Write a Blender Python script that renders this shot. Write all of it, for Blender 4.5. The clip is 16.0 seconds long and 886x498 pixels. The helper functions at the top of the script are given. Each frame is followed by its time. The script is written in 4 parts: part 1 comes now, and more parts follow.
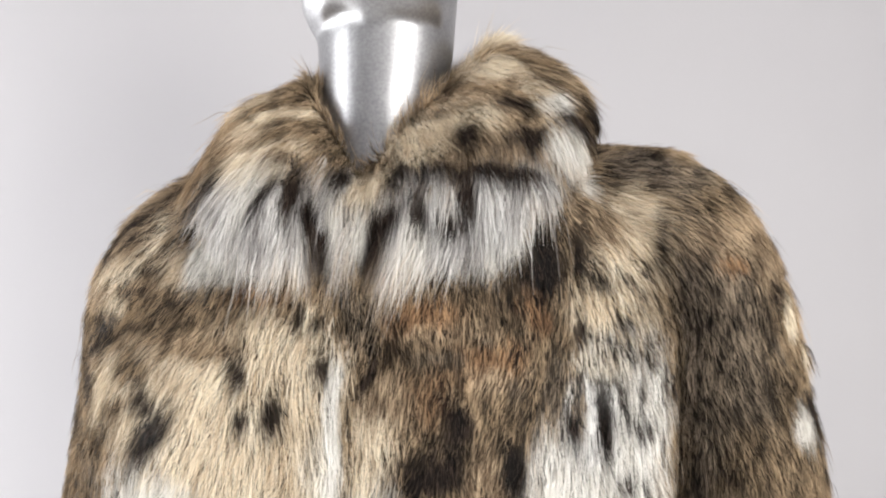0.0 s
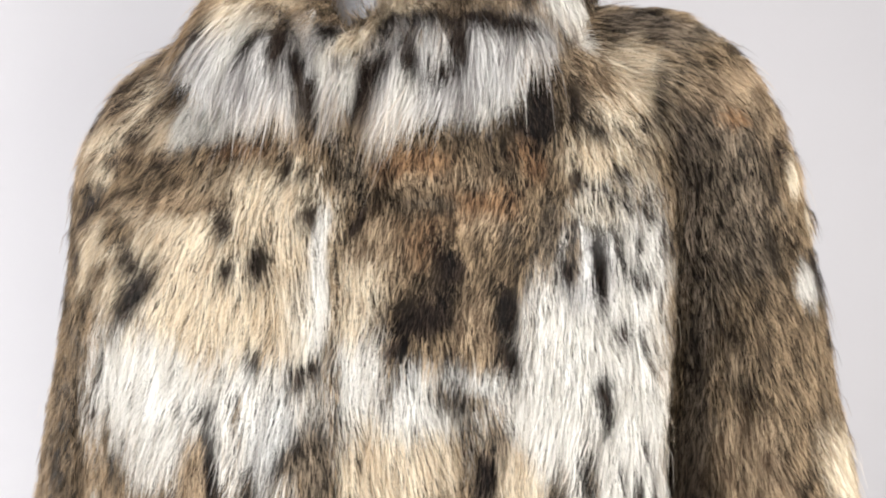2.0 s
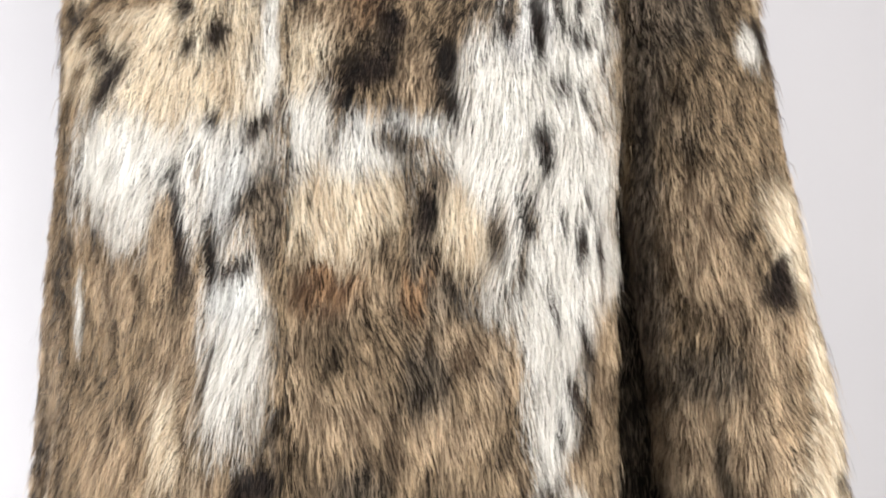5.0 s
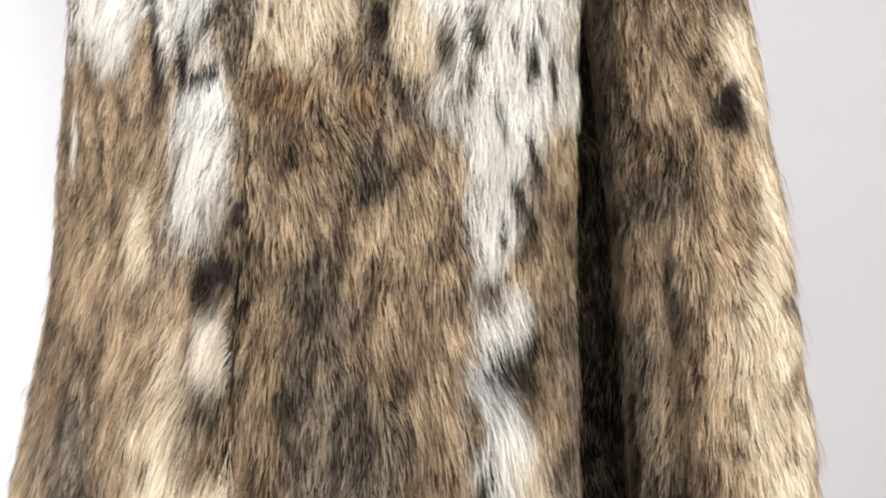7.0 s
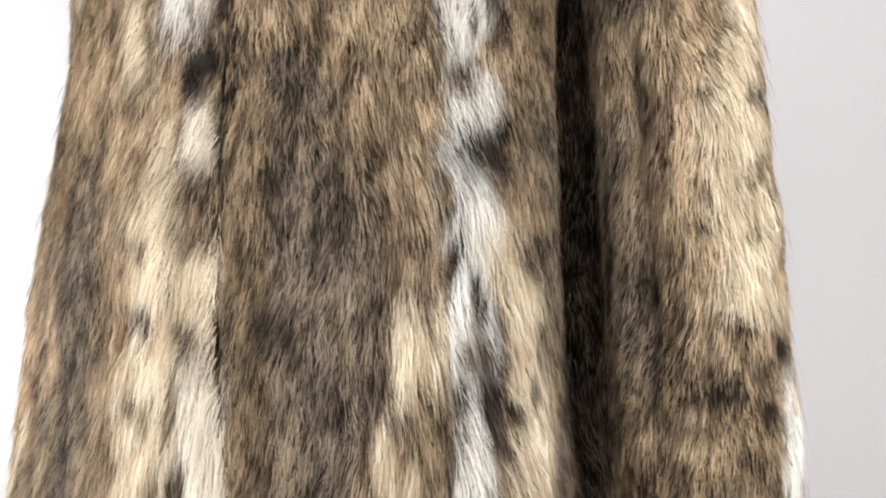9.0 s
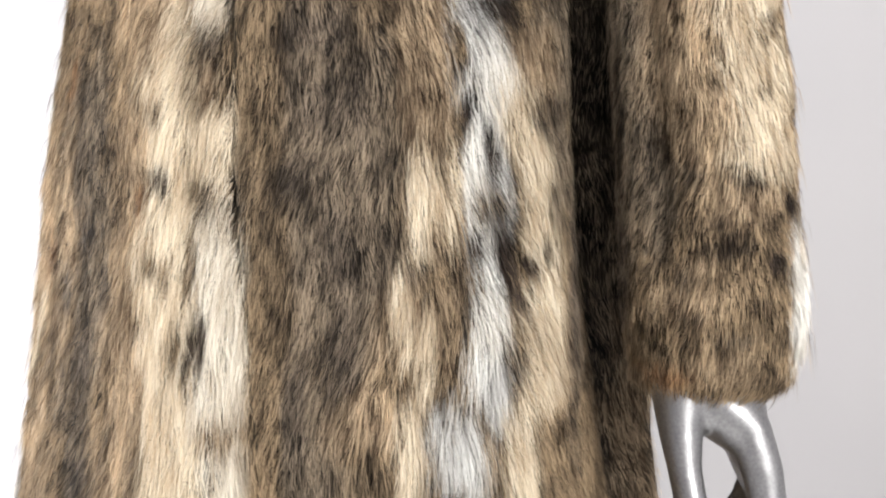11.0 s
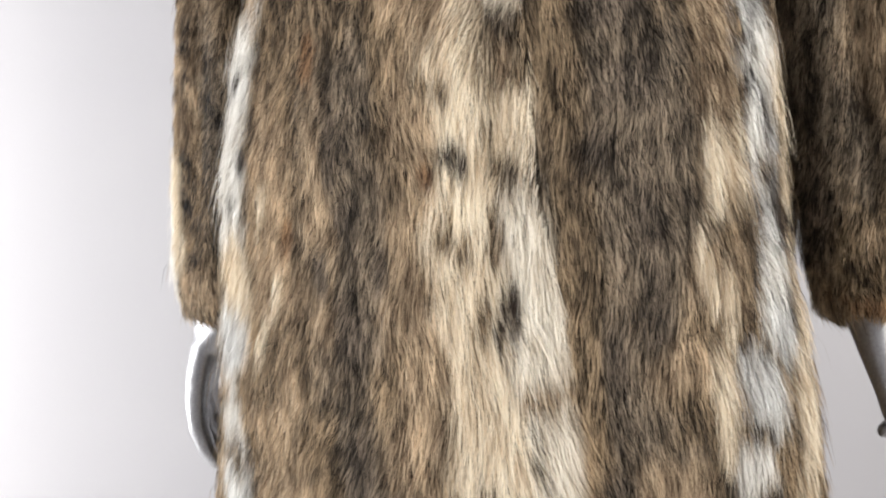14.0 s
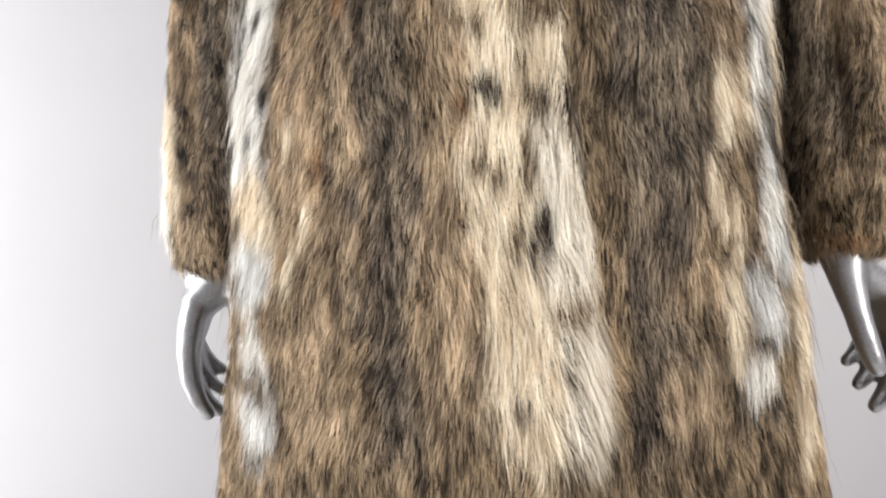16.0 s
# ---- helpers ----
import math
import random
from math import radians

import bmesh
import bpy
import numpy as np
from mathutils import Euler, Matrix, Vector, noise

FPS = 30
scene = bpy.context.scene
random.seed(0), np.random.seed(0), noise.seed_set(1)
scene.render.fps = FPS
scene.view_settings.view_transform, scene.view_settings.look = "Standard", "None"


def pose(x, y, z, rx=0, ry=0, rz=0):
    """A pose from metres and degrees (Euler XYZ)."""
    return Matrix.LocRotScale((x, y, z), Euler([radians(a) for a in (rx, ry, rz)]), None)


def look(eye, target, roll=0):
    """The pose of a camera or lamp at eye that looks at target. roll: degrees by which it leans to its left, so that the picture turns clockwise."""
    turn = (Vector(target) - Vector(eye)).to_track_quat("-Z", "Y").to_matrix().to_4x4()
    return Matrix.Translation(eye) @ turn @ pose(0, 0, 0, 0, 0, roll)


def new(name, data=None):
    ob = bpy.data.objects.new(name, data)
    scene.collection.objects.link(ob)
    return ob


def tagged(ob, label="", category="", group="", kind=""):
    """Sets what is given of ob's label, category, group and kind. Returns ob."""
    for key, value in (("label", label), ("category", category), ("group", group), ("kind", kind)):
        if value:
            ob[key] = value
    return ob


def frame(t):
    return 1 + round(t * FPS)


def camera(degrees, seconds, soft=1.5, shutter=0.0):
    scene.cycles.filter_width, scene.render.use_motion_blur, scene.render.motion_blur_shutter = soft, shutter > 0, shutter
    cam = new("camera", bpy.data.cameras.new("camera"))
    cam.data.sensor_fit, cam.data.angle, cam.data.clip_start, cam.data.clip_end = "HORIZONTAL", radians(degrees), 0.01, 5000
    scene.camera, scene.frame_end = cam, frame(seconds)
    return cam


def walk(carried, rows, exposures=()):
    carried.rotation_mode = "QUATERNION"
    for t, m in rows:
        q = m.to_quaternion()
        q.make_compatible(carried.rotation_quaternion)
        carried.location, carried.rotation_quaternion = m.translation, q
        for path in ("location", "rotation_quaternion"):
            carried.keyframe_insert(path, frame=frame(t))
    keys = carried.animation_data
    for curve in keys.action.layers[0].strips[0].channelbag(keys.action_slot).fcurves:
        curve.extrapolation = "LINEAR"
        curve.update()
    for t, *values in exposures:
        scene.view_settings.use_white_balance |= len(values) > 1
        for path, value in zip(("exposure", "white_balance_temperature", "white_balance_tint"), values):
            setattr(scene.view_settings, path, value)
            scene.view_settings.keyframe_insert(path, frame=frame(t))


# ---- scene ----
cam = camera(58.2, 16.0, soft=2.2)
METRES, EYE, TILT, LEAN, TURN = 1.15, 1.5, 5.0, 0.0, 0.0
ROWS = [
    (0.0, 0.0, 0.0, 0.0, -0.0, -0.0, 0.0),
    (0.5, 0.0034, 0.0028, -0.0217, -0.02, -0.19, -0.06),
    (1.0, 0.0038, 0.0085, -0.0452, 0.05, -0.36, -0.1),
    (1.5, 0.0082, 0.0164, -0.0662, 0.2, -0.83, -0.09),
    (2.0, 0.008, 0.0124, -0.0835, 0.35, -0.96, -0.05),
    (2.5, 0.0127, 0.0054, -0.1002, 0.52, -1.14, 0.03),
    (3.0, 0.0171, 0.0008, -0.1169, 0.8, -1.23, 0.25),
    (5.5, 0.0762, -0.0181, -0.2391, 3.92, -3.08, 1.38),
    (6.0, 0.0913, -0.022, -0.2627, 4.77, -3.52, 0.94),
    (6.5, 0.1083, -0.0318, -0.2907, 5.85, -3.41, 0.76),
    (7.0, 0.1243, -0.0409, -0.3204, 7.18, -3.48, 0.74),
    (7.5, 0.1417, -0.0469, -0.3524, 7.86, -3.72, 1.14),
    (8.0, 0.1511, -0.0557, -0.3756, 8.39, -4.12, 1.46),
    (8.5, 0.1589, -0.0679, -0.404, 9.02, -4.81, 1.42),
    (9.0, 0.1642, -0.0714, -0.4343, 9.64, -5.52, 1.48),
    (9.5, 0.1686, -0.0753, -0.4604, 10.07, -6.35, 1.62),
    (12.0, 0.1166, -0.1036, -0.4931, 8.48, -10.4, 2.69),
    (12.5, 0.0444, -0.1154, -0.484, 6.11, -10.92, 2.58),
    (13.0, -0.016, -0.1244, -0.4739, 3.1, -11.51, 2.58),
    (13.5, -0.0879, -0.14, -0.4697, -0.4, -11.52, 3.0),
    (14.0, -0.1442, -0.1334, -0.4759, -3.34, -11.71, 3.48),
    (14.5, -0.1971, -0.1336, -0.481, -6.9, -12.23, 3.63),
    (15.0, -0.2353, -0.1425, -0.4844, -9.15, -11.61, 2.76),
    (15.5, -0.243, -0.1518, -0.4956, -10.18, -11.35, 2.33),
    (16.0, -0.2391, -0.1606, -0.525, -10.02, -11.28, 2.13),
]
EXPOSURES = [(0.0, -0.22), (2.0, -0.05), (12.0, -0.02), (14.0, -0.22), (15.2, -0.12), (16.0, -0.08)]
walk(cam, [(t, pose(0, 0, EYE, TILT, LEAN, TURN) @ pose(METRES * x, METRES * y, METRES * z, 90 + pitch, roll, yaw)) for t, x, y, z, yaw, pitch, roll in ROWS], EXPOSURES)

# ---- light: a bright photo room, soft boxes in front, an added unseen wall fill at the side ----
world = bpy.data.worlds.new("world")
scene.world = world
world.use_nodes = True
world.node_tree.nodes["Background"].inputs["Color"].default_value = (0.95, 0.97, 1.0, 1)
world.node_tree.nodes["Background"].inputs["Strength"].default_value = 0.05


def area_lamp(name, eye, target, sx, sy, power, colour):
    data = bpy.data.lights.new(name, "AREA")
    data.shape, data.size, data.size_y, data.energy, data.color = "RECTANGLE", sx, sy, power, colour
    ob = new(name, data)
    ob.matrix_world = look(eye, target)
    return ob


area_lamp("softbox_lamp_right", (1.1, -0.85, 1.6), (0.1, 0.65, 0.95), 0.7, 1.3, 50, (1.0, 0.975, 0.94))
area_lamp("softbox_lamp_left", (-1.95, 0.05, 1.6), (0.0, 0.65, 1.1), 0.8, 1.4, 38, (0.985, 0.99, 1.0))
area_lamp("ceiling_lamp", (0.0, -0.8, 2.72), (0.0, 0.2, 0.6), 1.4, 1.0, 24, (1.0, 0.98, 0.96))
# unseen fill, added to brighten the lower left of the back wall
area_lamp("wall_fill_lamp", (-2.1, 0.75, 0.75), (-0.4, 1.3, 0.65), 0.5, 1.1, 50, (0.985, 0.988, 0.988))


# ---- materials ----
def material(name, rough=0.6, metal=0.0):
    mat = bpy.data.materials.new(name)
    mat.use_nodes = True
    nt = mat.node_tree
    bsdf = nt.nodes["Principled BSDF"]
    bsdf.inputs["Roughness"].default_value = rough
    bsdf.inputs["Metallic"].default_value = metal
    return mat, nt, bsdf


def ramp_noise(nt, scale, detail, c0, c1, lo=0.3, hi=0.7, stretch=(1, 1, 1)):
    co = nt.nodes.new("ShaderNodeTexCoord")
    mp = nt.nodes.new("ShaderNodeMapping")
    mp.inputs["Scale"].default_value = stretch
    tx = nt.nodes.new("ShaderNodeTexNoise")
    tx.inputs["Scale"].default_value, tx.inputs["Detail"].default_value = scale, detail
    rp = nt.nodes.new("ShaderNodeValToRGB")
    rp.color_ramp.elements[0].position, rp.color_ramp.elements[0].color = lo, (*c0, 1)
    rp.color_ramp.elements[1].position, rp.color_ramp.elements[1].color = hi, (*c1, 1)
    nt.links.new(co.outputs["Object"], mp.inputs["Vector"])
    nt.links.new(mp.outputs["Vector"], tx.inputs["Vector"])
    nt.links.new(tx.outputs["Fac"], rp.inputs["Fac"])
    return tx, rp


def bump(nt, bsdf, tx, strength, distance):
    bp = nt.nodes.new("ShaderNodeBump")
    bp.inputs["Strength"].default_value, bp.inputs["Distance"].default_value = strength, distance
    nt.links.new(tx.outputs["Fac"], bp.inputs["Height"])
    nt.links.new(bp.outputs["Normal"], bsdf.inputs["Normal"])


def make_wall():
    mat, nt, b = material("white_wall_paint", 0.75)
    _, rp = ramp_noise(nt, 1.2, 3, (0.425, 0.416, 0.432), (0.465, 0.455, 0.467))
    nt.links.new(rp.outputs["Color"], b.inputs["Base Color"])
    tx, _ = ramp_noise(nt, 160, 2, (0, 0, 0), (1, 1, 1))
    bump(nt, b, tx, 0.08, 0.001)
    return mat


def make_floor():
    mat, nt, b = material("pale_floor_vinyl", 0.45)
    tx, rp = ramp_noise(nt, 3, 5, (0.6, 0.59, 0.58), (0.7, 0.69, 0.68))
    nt.links.new(rp.outputs["Color"], b.inputs["Base Color"])
    return mat


def make_silver():
    mat, nt, b = material("silver_lacquer", 0.3, 0.9)
    tx, rp = ramp_noise(nt, 420, 2, (0.31, 0.31, 0.32), (0.41, 0.41, 0.42))
    nt.links.new(rp.outputs["Color"], b.inputs["Base Color"])
    t2, r2 = ramp_noise(nt, 30, 4, (0.33, 0.33, 0.33), (0.45, 0.45, 0.45))
    nt.links.new(r2.outputs["Color"], b.inputs["Roughness"])
    bump(nt, b, tx, 0.06, 0.0005)
    return mat


def make_fur_material():
    mat, nt, b = material("lynx_fur", 0.55)
    at = nt.nodes.new("ShaderNodeAttribute")
    at.attribute_name = "pelt"
    b.inputs["Specular IOR Level"].default_value = 0.10
    tr = nt.nodes.new("ShaderNodeBsdfTranslucent")
    mx = nt.nodes.new("ShaderNodeMixShader")
    mx.inputs["Fac"].default_value = 0.06
    nt.links.new(at.outputs["Color"], b.inputs["Base Color"])
    nt.links.new(at.outputs["Color"], tr.inputs["Color"])
    nt.links.new(b.outputs["BSDF"], mx.inputs[1])
    nt.links.new(tr.outputs["BSDF"], mx.inputs[2])
    nt.links.new(mx.outputs["Shader"], nt.nodes["Material Output"].inputs["Surface"])
    return mat


def make_lining():
    mat, nt, b = material("dark_satin_lining", 0.4)
    tx, rp = ramp_noise(nt, 60, 3, (0.012, 0.012, 0.018), (0.025, 0.022, 0.03))
    nt.links.new(rp.outputs["Color"], b.inputs["Base Color"])
    return mat


WALL, FLOOR, SILVER, FUR, LINING = make_wall(), make_floor(), make_silver(), make_fur_material(), make_lining()


# ---- mesh helpers ----
def link_bm(name, bm, mat, parent=None, label="", smooth=True):
    me = bpy.data.meshes.new(name)
    bmesh.ops.recalc_face_normals(bm, faces=bm.faces)
    bm.to_mesh(me)
    bm.free()
    me.materials.append(mat)
    for p in me.polygons:
        p.use_smooth = smooth
    ob = new(name, me)
    ob.parent = parent
    if label:
        tagged(ob, label)
    return ob


def slab(name, lo, hi, mat):
    bm = bmesh.new()
    bmesh.ops.create_cube(bm, size=1)
    for v in bm.verts:
        for i in range(3):
            v.co[i] = lo[i] if v.co[i] < 0 else hi[i]
    return tagged(link_bm(name, bm, mat, smooth=False), kind="structure")


def lerp_table(table, z):
    """Smooth values from rows of (z, value, ...), z falling or rising."""
    t = np.array(sorted(table), float)
    z = np.asarray(z, float)
    return [np.interp(z, t[:, 0], t[:, i]) for i in range(1, t.shape[1])]


# ---- the room ----
slab("floor", (-2.2, -2.4, -0.1), (2.2, 1.35, 0.0), FLOOR)
slab("wall_north", (-2.2, 1.35, -0.1), (2.2, 1.45, 2.8), WALL)
slab("wall_south", (-2.2, -2.5, -0.1), (2.2, -2.4, 2.8), WALL)
slab("wall_east", (2.2, -2.5, -0.1), (2.3, 1.45, 2.8), WALL)
slab("wall_west", (-2.3, -2.5, -0.1), (-2.2, 1.45, 2.8), WALL)
slab("ceiling", (-2.3, -2.5, 2.8), (2.3, 1.45, 2.9), WALL)

# ---- pelt colours: for each tone the light and the dark hairs ----
TONES = {
    "white": ((0.94, 0.925, 0.88), (0.66, 0.63, 0.575)),
    "cool": ((0.92, 0.925, 0.89), (0.46, 0.445, 0.43)),
    "frost": ((0.92, 0.91, 0.88), (0.25, 0.23, 0.225)),
    "cream": ((0.95, 0.865, 0.70), (0.56, 0.44, 0.30)),
    "ivory": ((0.93, 0.88, 0.775), (0.56, 0.48, 0.37)),
    "tan": ((0.78, 0.60, 0.405), (0.115, 0.076, 0.047)),
    "rust": ((0.60, 0.37, 0.20), (0.085, 0.045, 0.027)),
    "brown": ((0.59, 0.435, 0.275), (0.017, 0.011, 0.0075)),
    "grey": ((0.48, 0.38, 0.275), (0.013, 0.0095, 0.0075)),
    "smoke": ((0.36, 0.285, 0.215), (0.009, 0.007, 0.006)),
    "dark": ((0.085, 0.060, 0.047), (0.009, 0.007, 0.006)),
}
PELT = {"left_front": [], "right_front": [], "back": [], "sleeve_r": [], "sleeve_l": [], "collar": []}


def patch(where, tone, *spots):
    """Marks on a pelt, a few of them painted shade: (x, z, half width, half height, lean in degrees) in metres on the
    hanging coat.
    """
    for s in spots:
        for w in where.split():
            PELT[w].append((tone, *s))


patch("collar", "tan", (-0.125, 1.66, 0.0587, 0.0483, 0), (0.04, 1.666, 0.0783, 0.0549, 0))
patch("collar", "frost", (0.006, 1.561, 0.0748, 0.0413, 0), (-0.14, 1.568, 0.0519, 0.0419, 0), (-0.089, 1.565, 0.0235, 0.0398, 0))
patch("collar", "brown", (-0.118, 1.696, 0.0351, 0.0212, 20))
patch("collar", "cream", (-0.018, 1.634, 0.0305, 0.0187, 35), (-0.152, 1.66, 0.0195, 0.0177, 45))
patch("collar", "ivory", (-0.137, 1.608, 0.0264, 0.0103, 0))
patch("collar", "cream", (0.043, 1.702, 0.0267, 0.0125, 0), (0.019, 1.651, 0.0209, 0.0146, 0), (-0.039, 1.607, 0.026, 0.0089, 20), (0.045, 1.736, 0.0282, 0.0117, 0))
patch("collar", "white", (0.096, 1.626, 0.0232, 0.0127, -35))
patch("collar", "frost", (0.072, 1.596, 0.0204, 0.0164, 0))
patch("collar", "dark", (0.035, 1.602, 0.0331, 0.0094, 0), (0.06, 1.599, 0.0258, 0.0095, 0), (-0.049, 1.549, 0.0108, 0.0257, -10))
patch("collar", "cream", (-0.149, 1.624, 0.0231, 0.0076, 35))
patch("collar", "brown", (-0.149, 1.666, 0.0287, 0.0046, 35))
patch("collar", "white", (-0.139, 1.586, 0.0096, 0.0202, -20), (-0.078, 1.57, 0.0058, 0.0281, 0))
patch("collar", "cream", (0.076, 1.673, 0.0135, 0.015, 0), (-0.06, 1.596, 0.0171, 0.0123, 30))
patch("collar", "brown", (0.07, 1.709, 0.0305, 0.0047, -20), (0.057, 1.666, 0.0165, 0.0083, -15), (0.018, 1.633, 0.0127, 0.0106, 0))
patch("collar", "white", (0.089, 1.665, 0.0142, 0.0107, 0), (-0.021, 1.549, 0.0096, 0.0177, 0))
patch("collar", "dark", (-0.178, 1.598, 0.0069, 0.0246, -35), (-0.108, 1.586, 0.0081, 0.0262, -5), (-0.095, 1.565, 0.0065, 0.0258, 5), (-0.087, 1.547, 0.0086, 0.023, 0), (0.114, 1.643, 0.0276, 0.0074, -25), (-0.006, 1.605, 0.0382, 0.0052, 0), (0.014, 1.581, 0.0076, 0.018, 0), (-0.037, 1.565, 0.0065, 0.0179, -15))
patch("collar", "dark", (-0.018, 1.576, 0.0065, 0.0179, 0), (-0.001, 1.564, 0.0106, 0.0113, 0))
patch("collar", "cream", (-0.117, 1.662, 0.0171, 0.0044, 0), (-0.111, 1.63, 0.0203, 0.0051, 0))
patch("collar", "brown", (-0.123, 1.651, 0.0278, 0.0039, 10), (-0.097, 1.642, 0.0256, 0.0045, -35), (-0.134, 1.637, 0.02, 0.0039, 25), (-0.091, 1.627, 0.0177, 0.0044, -40), (0.091, 1.686, 0.0252, 0.004, -35), (0.037, 1.677, 0.0197, 0.0045, -20), (0.006, 1.657, 0.0276, 0.0038, 15))
patch("collar", "white", (-0.058, 1.558, 0.0048, 0.0221, 0))
patch("collar", "dark", (-0.129, 1.586, 0.005, 0.021, -25), (-0.08, 1.6, 0.0056, 0.0118, 20), (0.055, 1.661, 0.0167, 0.0066, -15), (0.018, 1.633, 0.0088, 0.0106, 0), (0.06, 1.635, 0.0178, 0.0064, 15), (0.068, 1.629, 0.0079, 0.0118, 0), (0.125, 1.664, 0.0154, 0.0041, -35), (-0.034, 1.602, 0.0094, 0.0115, -30))
patch("left_front", "brown", (-0.264, 0.914, 0.0288, 0.1907, 0))
patch("left_front", "tan", (-0.238, 1.558, 0.0536, 0.0626, 0))
patch("left_front", "cream", (-0.13, 1.456, 0.0634, 0.0427, 0))
patch("left_front", "white", (-0.159, 1.349, 0.0812, 0.0568, 0))
patch("left_front", "brown", (-0.197, 1.031, 0.032, 0.1165, 0))
patch("left_front", "cream", (-0.13, 1.006, 0.0285, 0.1087, 0))
patch("left_front", "grey", (-0.22, 0.888, 0.0329, 0.1482, 0))
patch("left_front", "cream", (-0.195, 1.438, 0.0577, 0.0363, 0), (-0.131, 1.397, 0.0539, 0.0264, 0))
patch("left_front", "white", (-0.097, 1.215, 0.025, 0.0604, 0))
patch("left_front", "tan", (-0.231, 0.874, 0.017, 0.1002, 0))
patch("left_front", "cream", (-0.124, 0.861, 0.0279, 0.0859, 0))
patch("left_front", "ivory", (-0.074, 0.845, 0.0208, 0.0708, 0))
patch("left_front", "brown", (-0.17, 0.976, 0.0214, 0.0723, 0))
patch("left_front", "cream", (-0.129, 0.952, 0.0256, 0.0937, 0), (-0.127, 0.816, 0.0265, 0.0937, 0), (-0.117, 0.729, 0.0297, 0.0686, 0))
patch("left_front", "grey", (-0.199, 0.85, 0.0203, 0.0878, 0), (-0.226, 0.706, 0.031, 0.0691, 0))
patch("left_front", "brown", (-0.213, 1.501, 0.0592, 0.0151, 0))
patch("left_front", "white", (-0.225, 1.348, 0.0313, 0.0366, 0))
patch("left_front", "brown", (-0.193, 1.191, 0.0285, 0.0359, 0))
patch("left_front", "tan", (-0.146, 1.187, 0.0175, 0.0493, 0), (-0.198, 1.124, 0.0276, 0.0319, 0), (-0.145, 1.071, 0.0235, 0.047, 0))
patch("left_front", "white", (-0.311, 1.02, 0.0218, 0.0544, -15), (-0.329, 0.919, 0.0208, 0.0656, 0))
patch("left_front", "tan", (-0.279, 0.934, 0.016, 0.0628, 0), (-0.291, 0.743, 0.0338, 0.0337, 0), (-0.269, 0.671, 0.0418, 0.0282, 0), (-0.172, 0.843, 0.0182, 0.059, 0), (-0.176, 0.731, 0.0212, 0.0632, 0))
patch("left_front", "ivory", (-0.073, 0.692, 0.0204, 0.0528, 0))
patch("left_front", "cream", (-0.1, 0.704, 0.0161, 0.0572, 0))
patch("left_front", "brown", (-0.035, 0.725, 0.0124, 0.0883, 0))
patch("left_front", "grey", (-0.204, 0.988, 0.0148, 0.0583, 0))
patch("left_front", "white", (-0.183, 1.546, 0.0238, 0.0208, 0), (-0.15, 1.547, 0.0232, 0.0177, 0))
patch("left_front", "brown", (-0.141, 1.513, 0.054, 0.0102, 0))
patch("left_front", "cream", (-0.265, 1.45, 0.0194, 0.0264, 0), (-0.176, 1.394, 0.0386, 0.0156, 0))
patch("left_front", "cool", (-0.1, 1.318, 0.0192, 0.0215, 0))
patch("left_front", "tan", (-0.196, 1.249, 0.019, 0.023, 0), (-0.208, 1.251, 0.0249, 0.0268, 0), (-0.165, 0.972, 0.0095, 0.043, 0))
patch("left_front", "cream", (-0.077, 0.965, 0.0177, 0.036, 0), (-0.33, 0.839, 0.0206, 0.0323, 0))
patch("left_front", "cool", (-0.334, 0.783, 0.0183, 0.0322, 0), (-0.337, 0.651, 0.0168, 0.0335, 0))
patch("left_front", "tan", (-0.282, 0.857, 0.0162, 0.0339, 0), (-0.274, 0.829, 0.0236, 0.0288, 0))
patch("left_front", "brown", (-0.248, 0.701, 0.0139, 0.0419, 0))
patch("left_front", "tan", (-0.151, 0.953, 0.0131, 0.0472, 0))
patch("left_front", "cream", (-0.114, 0.668, 0.0213, 0.0291, 0))
patch("left_front", "ivory", (-0.087, 0.869, 0.0133, 0.0377, 0), (-0.08, 0.812, 0.016, 0.0293, 0))
patch("left_front", "tan", (-0.15, 0.79, 0.0115, 0.0404, 0))
patch("left_front", "brown", (-0.283, 1.497, 0.0184, 0.0138, 0))
patch("left_front", "tan", (-0.106, 1.511, 0.0276, 0.0088, 0), (-0.187, 1.478, 0.0408, 0.0091, 0))
patch("left_front", "cream", (-0.095, 1.48, 0.0204, 0.0194, 0))
patch("left_front", "white", (-0.073, 1.442, 0.0061, 0.0429, 0))
patch("left_front", "ivory", (-0.083, 1.389, 0.0091, 0.0328, 0))
patch("left_front", "white", (-0.072, 1.414, 0.0054, 0.0477, 0))
patch("left_front", "tan", (-0.159, 1.277, 0.009, 0.0371, 0))
patch("left_front", "cool", (-0.101, 1.243, 0.0162, 0.0148, 0))
patch("left_front", "cream", (-0.149, 1.154, 0.0116, 0.0302, 0))
patch("left_front", "ivory", (-0.082, 1.07, 0.0134, 0.0268, 0))
patch("left_front", "tan", (-0.111, 1.105, 0.0138, 0.025, 0))
patch("left_front", "white", (-0.338, 0.717, 0.0125, 0.0321, 0))
patch("left_front", "brown", (-0.3, 0.75, 0.0185, 0.0175, 0), (-0.191, 0.756, 0.0125, 0.0273, 0))
patch("left_front", "ivory", (-0.08, 0.77, 0.0133, 0.0177, 0))
patch("left_front", "grey", (-0.341, 0.686, 0.0125, 0.0197, 0))
patch("left_front", "smoke", (-0.217, 0.806, 0.0123, 0.0277, 0), (-0.217, 0.696, 0.0098, 0.0367, 0))
patch("left_front", "dark", (-0.214, 1.411, 0.0093, 0.0235, -30), (-0.09, 1.11, 0.0133, 0.0189, 0))
